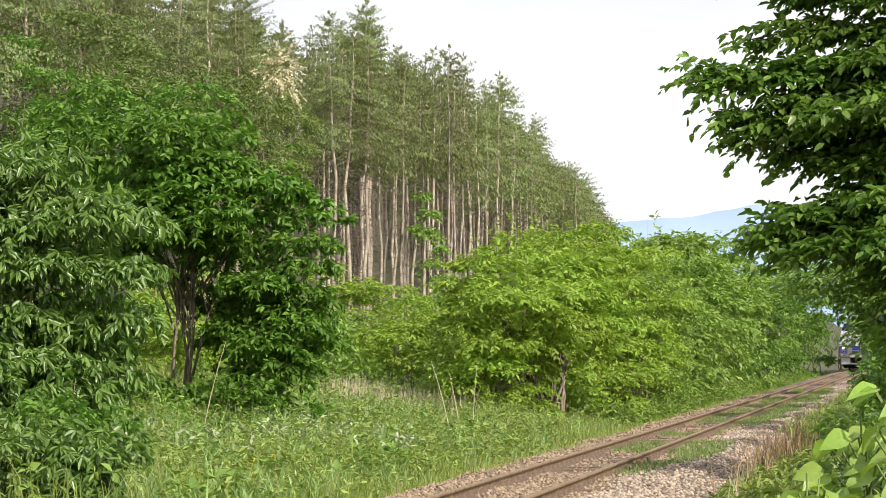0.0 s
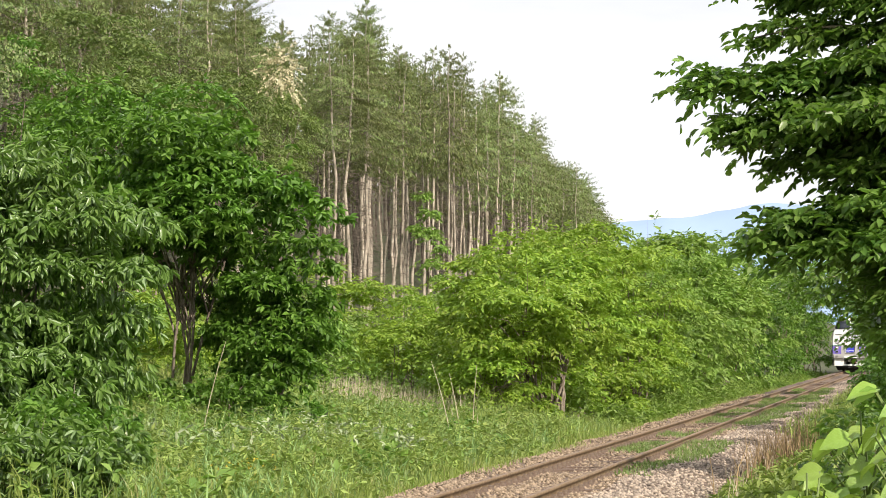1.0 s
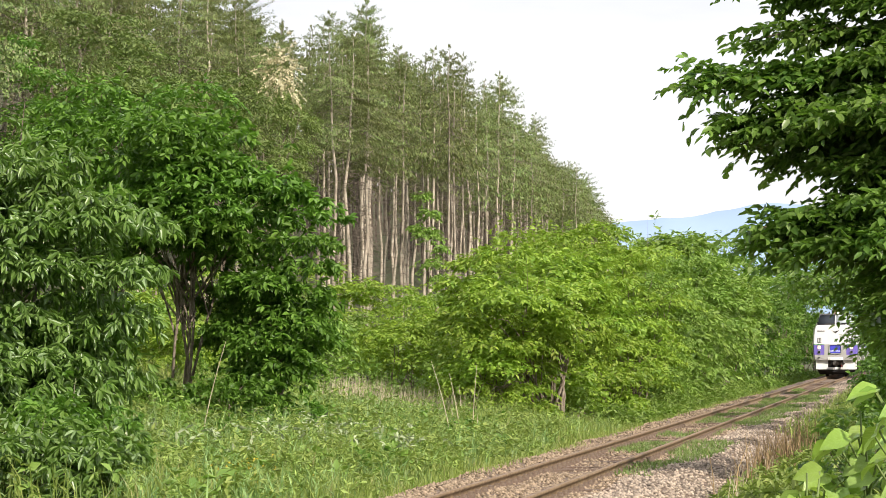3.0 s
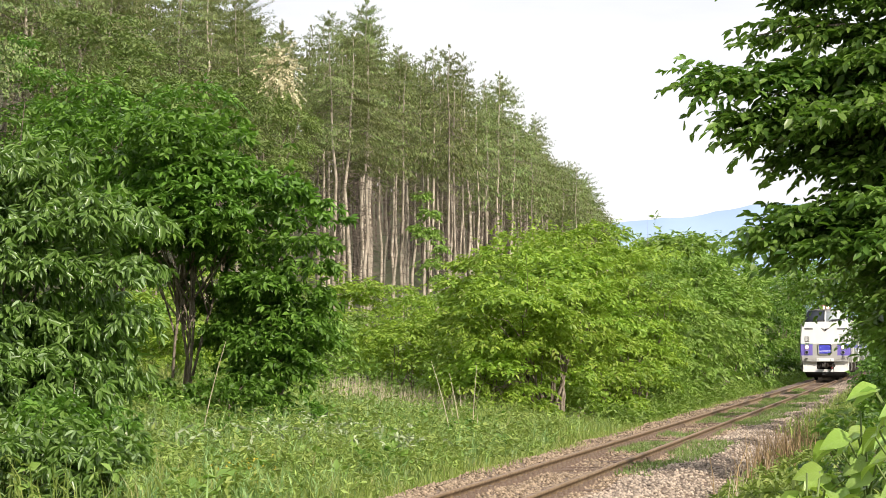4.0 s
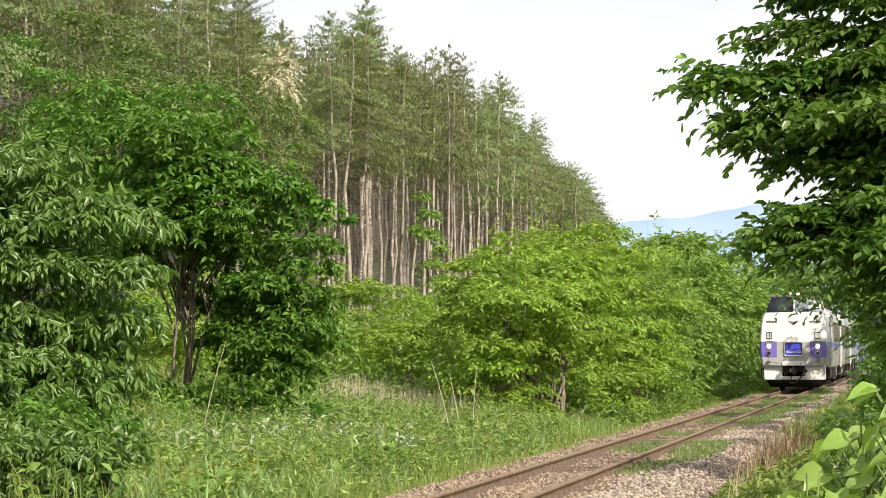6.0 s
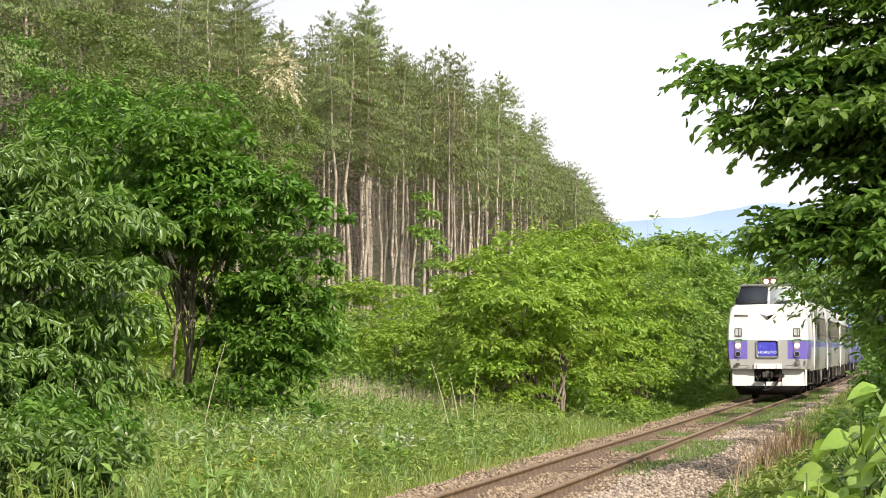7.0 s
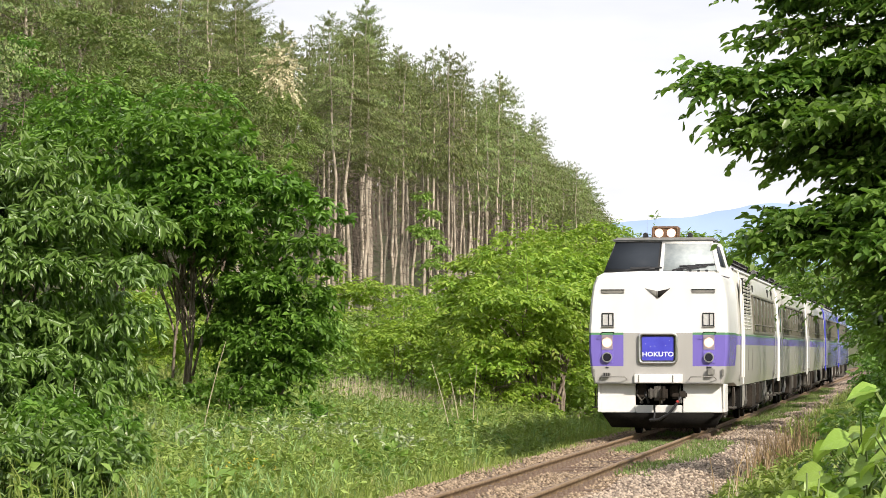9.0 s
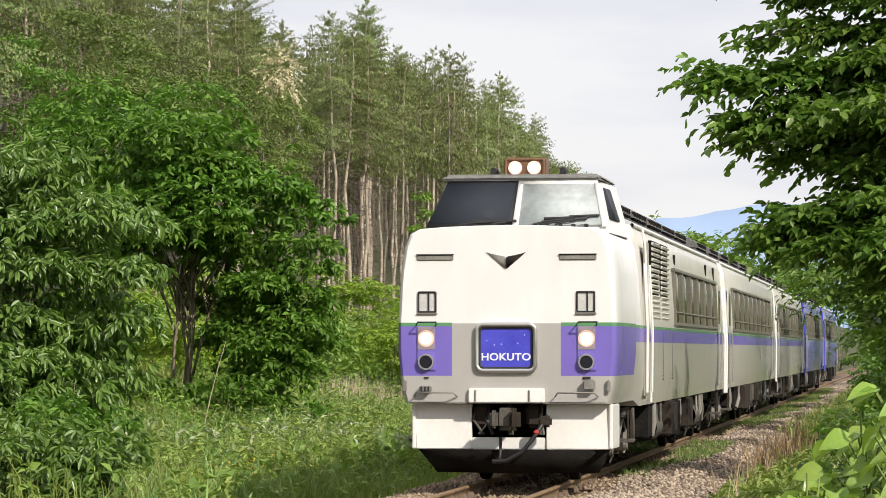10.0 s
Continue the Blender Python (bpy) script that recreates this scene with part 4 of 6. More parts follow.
FRONT_PROFILE = [(1.30, 1.05), (1.36, 1.28), (1.40, 1.7), (1.40, 2.1), (1.365, 2.7), (1.31, 3.03), (1.245, 3.19), (1.12, 3.255), (0.8, 3.28), (0.4, 3.295), (0, 3.30)]
SIDE_PROFILE = [(1.39, 0.97), (1.435, 1.25), (1.45, 1.8), (1.44, 2.3), (1.40, 2.9), (1.35, 3.25), (1.285, 3.40), (1.16, 3.52), (0.8, 3.66), (0.4, 3.73), (0, 3.75)]


def loft_body(name, sections, mat, parent, label=""):
    """Body shell through (y, half profile) sections, closed at both ends."""
    n = 2 * len(SIDE_PROFILE) - 1
    bm = bmesh.new()
    rings = []
    for y, pr in sections:
        full = [(x, z) for x, z in pr] + [(-x, z) for x, z in pr[-2::-1]]
        rings.append([bm.verts.new((x, y, z)) for x, z in full])
    for a, b in zip(rings, rings[1:]):
        for k in range(n):
            j = (k + 1) % n
            bm.faces.new((a[k], a[j], b[j], b[k]))
    bm.faces.new(rings[0])
    bm.faces.new(rings[-1])
    ob = part(name, bm, mat, parent, label)
    for p in ob.data.polygons:
        p.use_smooth = len(p.vertices) == 4
    ob.data.set_sharp_from_angle(angle=radians(28))
    return ob


def scaled(pr, k, dz=0.0):
    return [(x * k, 2.1 + (z - 2.1) * (1 - dz)) for x, z in pr]


def bogie(parent, y):
    bm = bmesh.new()
    for sx in (-1, 1):
        add_box(bm, (sx * 0.88, y, 0.55), (0.16, 2.7, 0.2), 0.04)
        add_box(bm, (sx * 0.9, y, 0.72), (0.22, 0.7, 0.3), 0.05)
        for dy in (-1.05, 1.05):
            add_box(bm, (sx * 0.93, y + dy, 0.45), (0.22, 0.34, 0.34), 0.05)
    add_box(bm, (0, y, 0.62), (1.8, 0.5, 0.22), 0.03)
    b = part("bogie", bm, M_UNDER_BROWN, parent, "dusty dark steel bogie frame")
    for dy in (-1.05, 1.05):
        for sx in (-1, 1):
            disc("wheel", (sx * 0.60, y + dy, 0.43), 0.43, 0.13, M_UNDER, b, "X", seg=24, bev=0.015)
            disc("axle_cover", (sx * 1.06, y + dy, 0.45), 0.13, 0.07, M_UNDER_GREY, b, "X", "dusty grey round axle cover", 0.02, 16)
            coil = [(sx * (0.98 + 0.075 * math.cos(k * 0.9)), y + dy * 0.68 + 0.075 * math.sin(k * 0.9), 0.60 + 0.0105 * k) for k in range(36)]
            pipe("spring", coil, 0.016, M_UNDER_WORN, b, "worn steel coil spring", 5)
            pipe("brake_rod", [(sx * 1.02, y + dy * 1.28, 0.28), (sx * 1.04, y + dy * 1.30, 0.60), (sx * 1.0, y + dy * 1.1, 0.85)], 0.022, M_UNDER_GREY, b, "", 6)
            pipe("sand_pipe", [(sx * 0.8, y + dy * 1.45, 0.14), (sx * 0.95, y + dy * 1.42, 0.45), (sx * 1.1, y + dy * 1.38, 0.9)], 0.02, M_UNDER_WORN, b, "", 6)
    for sx in (-1, 1):
        pipe("damper", [(sx * 1.08, y - 0.3, 0.55), (sx * 1.10, y + 0.35, 0.92)], 0.04, M_UNDER_GREY, b, "grey damper", 8)
        box("bolster", (sx * 1.06, y, 0.88), (0.3, 0.9, 0.12), M_UNDER_WORN, b, 0.03)


def underfloor(parent, seed, L):
    g = random.Random(seed)
    y = 5.0
    while y < L - 5.2:
        w = g.uniform(0.7, 1.9)
        mat = g.choice([M_UNDER, M_UNDER, M_UNDER_BROWN, M_UNDER_BROWN, M_UNDER_WORN])
        for sx in (-1, 1):
            d = g.uniform(0.4, 0.6)
            box("equipment_box", (sx * (1.28 - g.uniform(0.1, 0.3)), y + w / 2, 0.96 - d / 2), (0.6, w * 0.9, d), mat, parent, 0.03)
        y += w + 0.12
    for k in range(12):
        y = g.uniform(2, L - 2)
        for sx in (-1, 1):
            pipe("pipe", [(sx * 1.36, y, 0.95), (sx * 1.37, y + g.uniform(-0.1, 0.1), 0.7), (sx * 1.33, y + g.uniform(-0.6, 0.6), 0.5)], g.uniform(0.02, 0.045), g.choice([M_UNDER_WORN, M_UNDER_GREY, M_UNDER_GREY]), parent)
    for k in range(3):
        y = g.uniform(6, L - 6.5)
        for sx in (-1, 1):
            t = pipe("air_tank", [(sx * 1.18, y, 0.60), (sx * 1.18, y + 0.02, 0.60), (sx * 1.18, y + 1.1, 0.60), (sx * 1.18, y + 1.12, 0.60)], 0.2, M_UNDER_WORN, parent, sides=12)
    for y in (1.6, L - 1.6):
        for sx in (-1, 1):
            s_ = box("footstep", (sx * 1.36, y, 0.55), (0.2, 0.5, 0.04), M_UNDER_WORN, parent, 0.008)
            pipe("hanger", [(sx * 1.40, y - 0.2, 0.95), (sx * 1.40, y - 0.2, 0.55)], 0.015, M_UNDER_BROWN, s_)
            pipe("hanger", [(sx * 1.40, y + 0.2, 0.95), (sx * 1.40, y + 0.2, 0.55)], 0.015, M_UNDER_BROWN, s_)
    box("underframe", (0, L / 2, 0.88), (2.3, L - 0.6, 0.2), M_UNDER, parent, 0.02)


def windows(parent, y0, y1, count):
    """Side windows with frames and panes, on both sides."""
    step = (y1 - y0) / count
    for sx in (-1, 1):
        bm = bmesh.new()
        z0, z1 = 2.14, 2.93
        x0 = 1.450
        for z in (z0 - 0.02, z1 + 0.02):
            add_box(bm, (sx * (x0 + 0.006 - (0.03 if z > 2.5 else 0)), (y0 + y1) / 2, z), (0.05, y1 - y0 + 0.1, 0.05), 0.006)
        for k in range(count + 1):
            r = bmesh.ops.create_cube(bm, size=1)
            for v in r["verts"]:
                zz = z0 + (v.co.z + 0.5) * (z1 - z0)
                v.co = Vector((sx * (x0 + 0.006 - 0.036 * (zz - z0) / (z1 - z0) + v.co.x * 0.05), y0 + k * step + v.co.y * 0.07, zz))
        frame_ob = part("window_band", bm, M_BAND, parent, "grey framed row of side windows")
        for k in range(count):
            ya, yb = y0 + k * step + 0.05, y0 + (k + 1) * step - 0.05
            V = np.array([[sx * (x0 + 0.010 - o), y, z] for o in (0, 0.02) for y, z, in ((ya, z0), (yb, z0))] + [[sx * (x0 - 0.026 - o), y, z] for o in (0, 0.02) for y, z in ((ya, z1), (yb, z1))])
            F = np.array([[0, 1, 5, 4], [2, 6, 7, 3], [0, 4, 6, 2], [1, 3, 7, 5], [4, 5, 7, 6], [0, 2, 3, 1]])
            part_np("pane", V, F, M_PANE, frame_ob)
            part_np("transom", *tube([(sx * (x0 + 0.012), ya, z0 + 0.16), (sx * (x0 + 0.012), yb, z0 + 0.16)], [0.014] * 2, 4), M_BAND, frame_ob)


def railcar(kind, seed, L=21.2):
    """One car, its front or near end at y = 0."""
    cab = kind == "cab"
    label = {"cab": "white and grey railcar with violet lamp panels and lit headlamps", "grey": "grey railcar with a violet band along its windows", "blue": "blue-ended railcar at the back of the train"}[kind]
    car = empty("railcar", pose(0, 300, 0), label, "railcar", "cars of the train")
    mat = {"cab": M_LIVERY_CAB, "grey": M_LIVERY, "blue": M_LIVERY_BLUE}[kind]
    if cab:
        sec = [(0.0, scaled(FRONT_PROFILE, 0.955, 0.012)), (0.025, scaled(FRONT_PROFILE, 0.972, 0.004)), (0.09, scaled(FRONT_PROFILE, 0.99)), (0.22, FRONT_PROFILE), (0.6, scaled(FRONT_PROFILE, 1.012)), (3.0, scaled(FRONT_PROFILE, 1.02)), (3.15, SIDE_PROFILE), (12, SIDE_PROFILE), (L, SIDE_PROFILE)]
    else:
        sec = [(0.0, scaled(SIDE_PROFILE, 0.985)), (0.06, SIDE_PROFILE), (L / 2, SIDE_PROFILE), (L - 0.06, SIDE_PROFILE), (L, scaled(SIDE_PROFILE, 0.985))]
    body = loft_body("body", sec, mat, car)
    y0 = 3.2 if cab else 0.02
    for sx in (-1, 1):
        pipe("gutter", [(sx * 1.30, y0, 3.415), (sx * 1.30, L - 0.02, 3.415)], 0.028, M_WHITE, body, "pale rain gutter")
        if not cab:
            for yy in (0.02, 0.16):
                pipe("end_pipe", [(sx * 1.455, yy, 0.9), (sx * 1.47, yy, 1.9), (sx * 1.385, yy, 3.2), (sx * 1.31, yy, 3.4)], 0.024, M_WHITE if kind == "grey" else M_SIGN, car, "pale upright pipe at the car end")
        else:
            pipe("end_pipe", [(sx * 1.455, L - 0.1, 0.9), (sx * 1.47, L - 0.1, 1.9), (sx * 1.385, L - 0.1, 3.2), (sx * 1.31, L - 0.1, 3.4)], 0.024, M_WHITE, car, "pale upright pipe at the car end")
    for yy in ((5.9, 8.8, 11.7, 14.6, 17.5) if cab else (1.6, 5.4, 9.2, 13.0, 16.8)):
        bm = bmesh.new()
        add_box(bm, (0, yy + 1.2, 3.82), (1.75, 2.7, 0.26), 0.07, 0.80)
        roof_unit = part("roof_unit", bm, M_ROOF, car, "dark grey roof cooling unit")
        for k in range(8):
            box("fin", (0.80, yy + 0.1 + k * 0.3, 3.78), (0.06, 0.04, 0.13), M_UNDER, roof_unit, 0)
    bogie(car, 3.2 if not cab else 3.6)
    bogie(car, L - 3.2)
    underfloor(car, seed, L)
    # end door with handrails, then the windows
    w0, w1, cnt = (8.8, 18.9, 6) if cab else (2.6, 19.0, 9)
    windows(car, w0, w1, cnt)
    for sx in (-1, 1):
        for yd in ((19.6,) if cab else (1.35, 19.7)):
            d = box("door", (sx * 1.438, yd, 1.95), (0.03, 0.85, 1.92), mat, car, 0.008)
            box("door_window", (sx * 1.440, yd, 2.45), (0.03, 0.5, 0.75), M_PANE, d, 0.004)
            for off in (-0.47, 0.47):
                pipe("handrail", [(sx * 1.48, yd + off, 1.1), (sx * 1.48, yd + off, 2.2)], 0.014, M_CHROME, d)
    if cab:
        cab_details(car)
    return car


def cab_details(car):
    # raised cab above the nose, with its windscreen
    zb, zt = 3.29, 3.95
    base = [(-1.20, 1.0), (1.20, 1.0), (1.27, 3.2), (-1.27, 3.2)]
    top = [(-1.0, 1.68), (1.0, 1.68), (1.08, 3.2), (-1.08, 3.2)]
    bm = bmesh.new()
    vb = [bm.verts.new((x, y, zb - 0.06)) for x, y in base]
    vt = [bm.verts.new((x, y, zt)) for x, y in top]
    for k in range(4):
        bm.faces.new((vb[k], vb[(k + 1) % 4], vt[(k + 1) % 4], vt[k]))
    bm.faces.new(vt)
    bmesh.ops.bevel(bm, geom=[e for e in bm.edges if max(v.co.z for v in e.verts) > 3.9], offset=0.03, segments=2, affect="EDGES")
    hood = part("cab", bm, M_WHITE, car, "white raised driver's cab")
    bm = bmesh.new()
    add_box(bm, (0, 2.5, 3.985), (2.16, 1.8, 0.08), 0.03, 0.93)
    add_box(bm, (0, 4.6, 3.88), (1.9, 2.4, 0.26), 0.08, 0.85)
    part("cab_roof", bm, M_ROOF_PALE, hood, "grey cab roof")

    def screen(u, v, lift=0.0):
        """A point on the windscreen plane: u across -1..1, v up 0..1."""
        x = u * (1.20 + (1.0 - 1.20) * v)
        y, z = 1.0 + 0.68 * v, zb + (zt - zb) * v
        nrm = Vector((0, -0.66, 0.68)).normalized()
        p = Vector((x, y, z)) + nrm * lift
        return (p.x, p.y, p.z)

    def pane(name, u0, u1, v0, v1, mat, lift, label):
        q = [screen(u, v, lift) for u, v in ((u0, v0), (u1, v0), (u1, v1), (u0, v1))] + [screen(u, v, lift - 0.03) for u, v in ((u0, v0), (u1, v0), (u1, v1), (u0, v1))]
        F = np.array([[0, 1, 2, 3], [4, 7, 6, 5], [0, 4, 5, 1], [1, 5, 6, 2], [2, 6, 7, 3], [3, 7, 4, 0]])
        return part_np(name, np.array(q), F, mat, hood, label)

    pane("windscreen_surround", -0.985, -0.045, 0.04, 0.97, M_DARK, 0.008, "black rubber windscreen surround")
    # reflections put into the base colours: dark trees left, bright sky right
    pane("windscreen", -0.965, -0.085, 0.10, 0.93, M_GLASS_DARK, 0.014, "windscreen pane with dark reflection put into its colour")
    pane("windscreen", 0.02, 0.93, 0.07, 0.90, M_GLASS_SKY_TINT, 0.014, "windscreen pane with pale sky reflection put into its colour")
    for u0, u1, v0, v1 in ((-0.02, 0.985, 0.90, 0.985), (0.93, 0.985, 0.03, 0.90), (-0.045, 0.02, 0.03, 0.985)):
        pane("windscreen_frame", u0, u1, v0, v1, M_WHITE, 0.022, "white windscreen frame")
    for sx in (-1, 1):
        V = []
        for o in (0.006, -0.02):
            for y, t in ((1.35, 0.2), (2.3, 0.2), (2.3, 0.85), (1.72, 0.85)):
                w = (1.20 + 0.03 * (y - 1.0)) * (1 - t) + (1.0 + 0.05 * (y - 1.68)) * t
                V.append((sx * (w + o + 0.012), y + 0.1, zb + (zt - zb) * t))
        part_np("side_window", np.array(V), np.array([[0, 1, 2, 3], [4, 7, 6, 5], [0, 4, 5, 1], [1, 5, 6, 2], [2, 6, 7, 3], [3, 7, 4, 0]]), M_GLASS_DARK, hood)
    # wipers
    for u0, u1, v1 in ((0.18, 0.52, 0.13), (0.42, 0.80, 0.17), (0.25, 0.65, 0.10), (-0.62, -0.32, 0.08), (-0.28, -0.12, 0.07)):
        a, b_ = screen(u0, 0.02, 0.05), screen(u1, v1, 0.05)
        pipe("wiper", [a, tuple((np.array(a) + np.array(b_)) / 2 + np.array([0, -0.02, 0.01])), b_], 0.014, M_DARK, hood, "black windscreen wiper", 5)
        q = screen(u1 - 0.22, v1 + 0.01, 0.05)
        pipe("wiper_blade", [q, screen(u1 + 0.12, v1 + 0.03, 0.05)], 0.018, M_DARK, hood, "", 5)
    for k in range(5):
        box("wiper_base", screen(0.2 + 0.14 * k, 0.02, 0.03), (0.06, 0.05, 0.04), M_DARK, hood, 0.008)
    # roof lamps
    bm = bmesh.new()
    add_box(bm, (0, 2.05, 4.13), (0.56, 0.30, 0.27), 0.025)
    for v in bm.verts:
        if v.co.y > 2.1 and v.co.z > 4.1:
            v.co.y += 0.18
    lampbox = part("roof_lamp_box", bm, M_GLOW_BROWN, car, "grey housing of the roof lamps, browned for their glow")
    ring_frame("lamp_bezel", (0, 1.895, 4.13), 0.54, 0.25, 0.04, 0.035, 0.03, M_GLOW_BROWN, lampbox, "lamp bezel browned for the lamps' glow")
    for sx in (-1, 1):
        disc("roof_lamp", (sx * 0.125, 1.885, 4.125), 0.072, 0.03, M_LAMP, lampbox, label="lit round roof lamp")
        # glowing disc behind the lamp stands for its halo
        disc("lamp_rim", (sx * 0.125, 1.89, 4.125), 0.092, 0.03, M_LAMP_HALO, lampbox)
    for x in (-0.42, 0.50):
        h = disc("horn", (x, 2.0, 4.09), 0.055, 0.14, M_DARK, car, label="black roof horn", r2=0.04)
        box("horn_foot", (x, 2.08, 4.03), (0.12, 0.12, 0.09), M_ROOF, h, 0.01)
    # nose fittings
    for sx in (-1, 1):
        slot = box("vent_slot", (sx * 0.905, -0.004, 2.885), (0.47, 0.03, 0.07), M_UNDER_GREY, car, 0.012, "grey vent slot")
        box("slot_lip", (sx * 0.905, -0.016, 2.925), (0.48, 0.03, 0.014), M_UNDER, slot, 0.004)
        wf = ring_frame("small_window", (sx * 1.005, -0.006, 2.33), 0.24, 0.27, 0.02, 0.022, 0.03, M_DARK, car, "small framed inspection window")
        box("pane", (sx * 1.005, 0.0, 2.33), (0.20, 0.012, 0.23), M_SHADE, wf, 0)
        box("bar", (sx * 1.005 + 0.02, -0.008, 2.33), (0.02, 0.02, 0.24), M_DARK, wf, 0)
        box("sill", (sx * 1.005, -0.012, 2.185), (0.26, 0.04, 0.02), M_UNDER_GREY, wf, 0.004)
        # head and tail lamp panel
        lp = box("lamp_panel", (sx * 1.015, -0.002, 1.74), (0.245, 0.03, 0.56), M_VIOLET, car, 0.01, "recessed lamp panel")
        box("lamp_recess", (sx * 1.015, -0.012, 1.875), (0.22, 0.024, 0.29), M_REFLECTOR_TINT, lp, 0.006, "metal reflector with lamp glow put into its pinkish colour")
        disc("lamp_glow", (sx * 1.015, -0.018, 1.87), 0.104, 0.03, M_LAMP_HALO, lp, label="orange disc with its own glow for the lamp's halo", seg=32)
        disc("headlamp", (sx * 1.015, -0.024, 1.87), 0.070, 0.03, M_LAMP, lp, label="lit round headlamp", seg=32)
        disc("tail_lamp", (sx * 1.015, -0.03, 1.575), 0.078, 0.05, M_TAIL, lp, label="dark round tail lamp", bev=0.012)
        bm = bmesh.new()
        n = 24
        for k in range(n):
            a, b_ = 2 * math.pi * k / n, 2 * math.pi * (k + 1) / n
            q = [bm.verts.new((sx * 1.015 + r * math.cos(t), y, 1.575 + r * math.sin(t))) for t in (a, b_) for r, y in ((0.078, -0.02), (0.105, -0.02), (0.10, -0.065), (0.082, -0.065))]
            for i in range(4):
                j = (i + 1) % 4
                bm.faces.new((q[i], q[j], q[4 + j], q[4 + i]))
        part("lamp_rim", bm, M_CHROME, lp, "bright lamp rim")
        hood_z = 2.045
        pipe("lamp_guard", [(sx * 1.015 - 0.13, -0.01, hood_z - 0.01), (sx * 1.015 - 0.09, -0.16, hood_z + 0.03), (sx * 1.015 + 0.15, -0.16, hood_z + 0.03), (sx * 1.015 + 0.12, -0.01, hood_z - 0.01)], 0.009, M_UNDER, lp, "thin wire lamp guard", 5)
        pipe("step_rail", [(sx * 0.62, -0.02, 1.14), (sx * 0.66, -0.14, 1.19), (sx * 1.12, -0.14, 1.19), (sx * 1.16, -0.02, 1.14)], 0.011, M_UNDER_GREY, car, "thin grey step rail", 5)
        box("bracket", (sx * 1.29, -0.03, 1.27), (0.05, 0.06, 0.16), M_UNDER_GREY, car, 0.015)
        # number bar under the lamp
        if sx > 0:
            box("number_bar", (1.015, -0.012, 1.375), (0.10, 0.006, 0.035), M_DARK, car, 0)
        else:
            box("number_bar", (-1.015, -0.012, 1.375), (0.06, 0.006, 0.02), M_DARK, car, 0)
    box("plug_socket", (1.05, -0.06, 1.285), (0.15, 0.12, 0.14), M_UNDER_GREY, car, 0.02, "grey cable socket")
    box("warning_plate", (-1.02, -0.07, 1.235), (0.15, 0.10, 0.07), M_UNDER_GREY, car, 0.01)
    for k in range(3):
        box("stripe", (-1.06 + 0.045 * k, -0.123, 1.235), (0.022, 0.006, 0.06), M_DARK, car, 0)
    # winged emblem
    for sx in (-1, 1):
        V = np.array([(sx * 0.005, -0.065, 2.87), (sx * 0.25, -0.012, 2.955), (sx * 0.008, -0.012, 2.745), (sx * 0.09, -0.05, 2.90), (sx * 0.005, 0.01, 2.9), (sx * 0.25, 0.01, 2.95), (sx * 0.008, 0.01, 2.75)], float)
        F = np.array([[0, 3, 2], [3, 1, 2], [0, 4, 3], [4, 5, 3], [3, 5, 1], [2, 1, 5], [2, 5, 6], [0, 2, 6]])
        part_np("emblem_wing", V, F, M_UNDER_GREY if sx < 0 else M_UNDER, car, "dark metal winged emblem")
    # train name sign
    sign = ring_frame("headboard", (0, -0.02, 1.755), 0.79, 0.63, 0.10, 0.05, 0.07, M_CHROME, car, "rounded metal frame of the name sign")
    ring_frame("gasket", (0, -0.01, 1.755), 0.70, 0.54, 0.075, 0.03, 0.06, M_DARK, sign)
    box("sign_face", (0, -0.012, 1.755), (0.66, 0.02, 0.50), M_SIGN, sign, 0.0, "blue sign face")
    cu = bpy.data.curves.new("letters", "FONT")
    cu.body, cu.size, cu.align_x, cu.align_y, cu.extrude = "HOKUTO", 0.148, "CENTER", "CENTER", 0.003
    cu.space_character = 1.06
    cu.offset = 0.0035
    tmp = bpy.data.objects.new("letters", cu)
    scene.collection.objects.link(tmp)
    me = bpy.data.meshes.new_from_object(tmp.evaluated_get(bpy.context.evaluated_depsgraph_get()))
    bpy.data.objects.remove(tmp)
    me.materials.clear()
    me.materials.append(M_LETTER)
    letters = new("lettering", me)
    letters.parent = sign
    letters.matrix_local = pose(0, -0.028, 1.635, 90, 0, 0) @ Matrix.Diagonal((0.95, 0.86, 1, 1))
    g = random.Random(4)
    for k in range(5):
        x, z = g.uniform(-0.28, 0.28), g.uniform(1.77, 1.95)
        box("star", (x, -0.024, z), (0.012, 0.006, 0.012), M_LETTER, sign, 0)
    # white apron, coupler opening and plough
    for x0, x1 in ((-1.21, -0.47), (0.48, 1.33)):
        bm = bmesh.new()
        add_box(bm, ((x0 + x1) / 2, 0.27, 0.76), (x1 - x0, 0.10, 0.575), 0.012)
        for v in bm.verts:
            if v.co.z < 0.6:
                v.co.y -= 0.03
            if abs(v.co.x) > 1.1 and v.co.z < 0.6:
                v.co.x *= 0.97
        part("apron", bm, M_WHITE, car, "white lower apron plate")
    box("apron_side", (1.30, 0.62, 0.76), (0.05, 0.9, 0.56), M_WHITE, car, 0.01)
    box("apron_side", (-1.20, 0.62, 0.76), (0.05, 0.9, 0.56), M_WHITE, car, 0.01)
    box("apron", (0, 0.27, 0.545), (0.94, 0.10, 0.15), M_WHITE, car, 0.012, "white lower apron bar")
    box("valance", (0.01, -0.03, 1.155), (0.96, 0.08, 0.18), M_WHITE, car, 0.01, "white hinged coupler cover")
    for x in (-0.38, 0.30):
        pipe("hinge", [(x, -0.08, 1.22), (x, -0.08, 1.08)], 0.012, M_UNDER_GREY, car, "", 5)
    box("lower_edge", (0.02, 0.05, 1.06), (2.48, 0.12, 0.025), M_UNDER_GREY, car, 0.005)
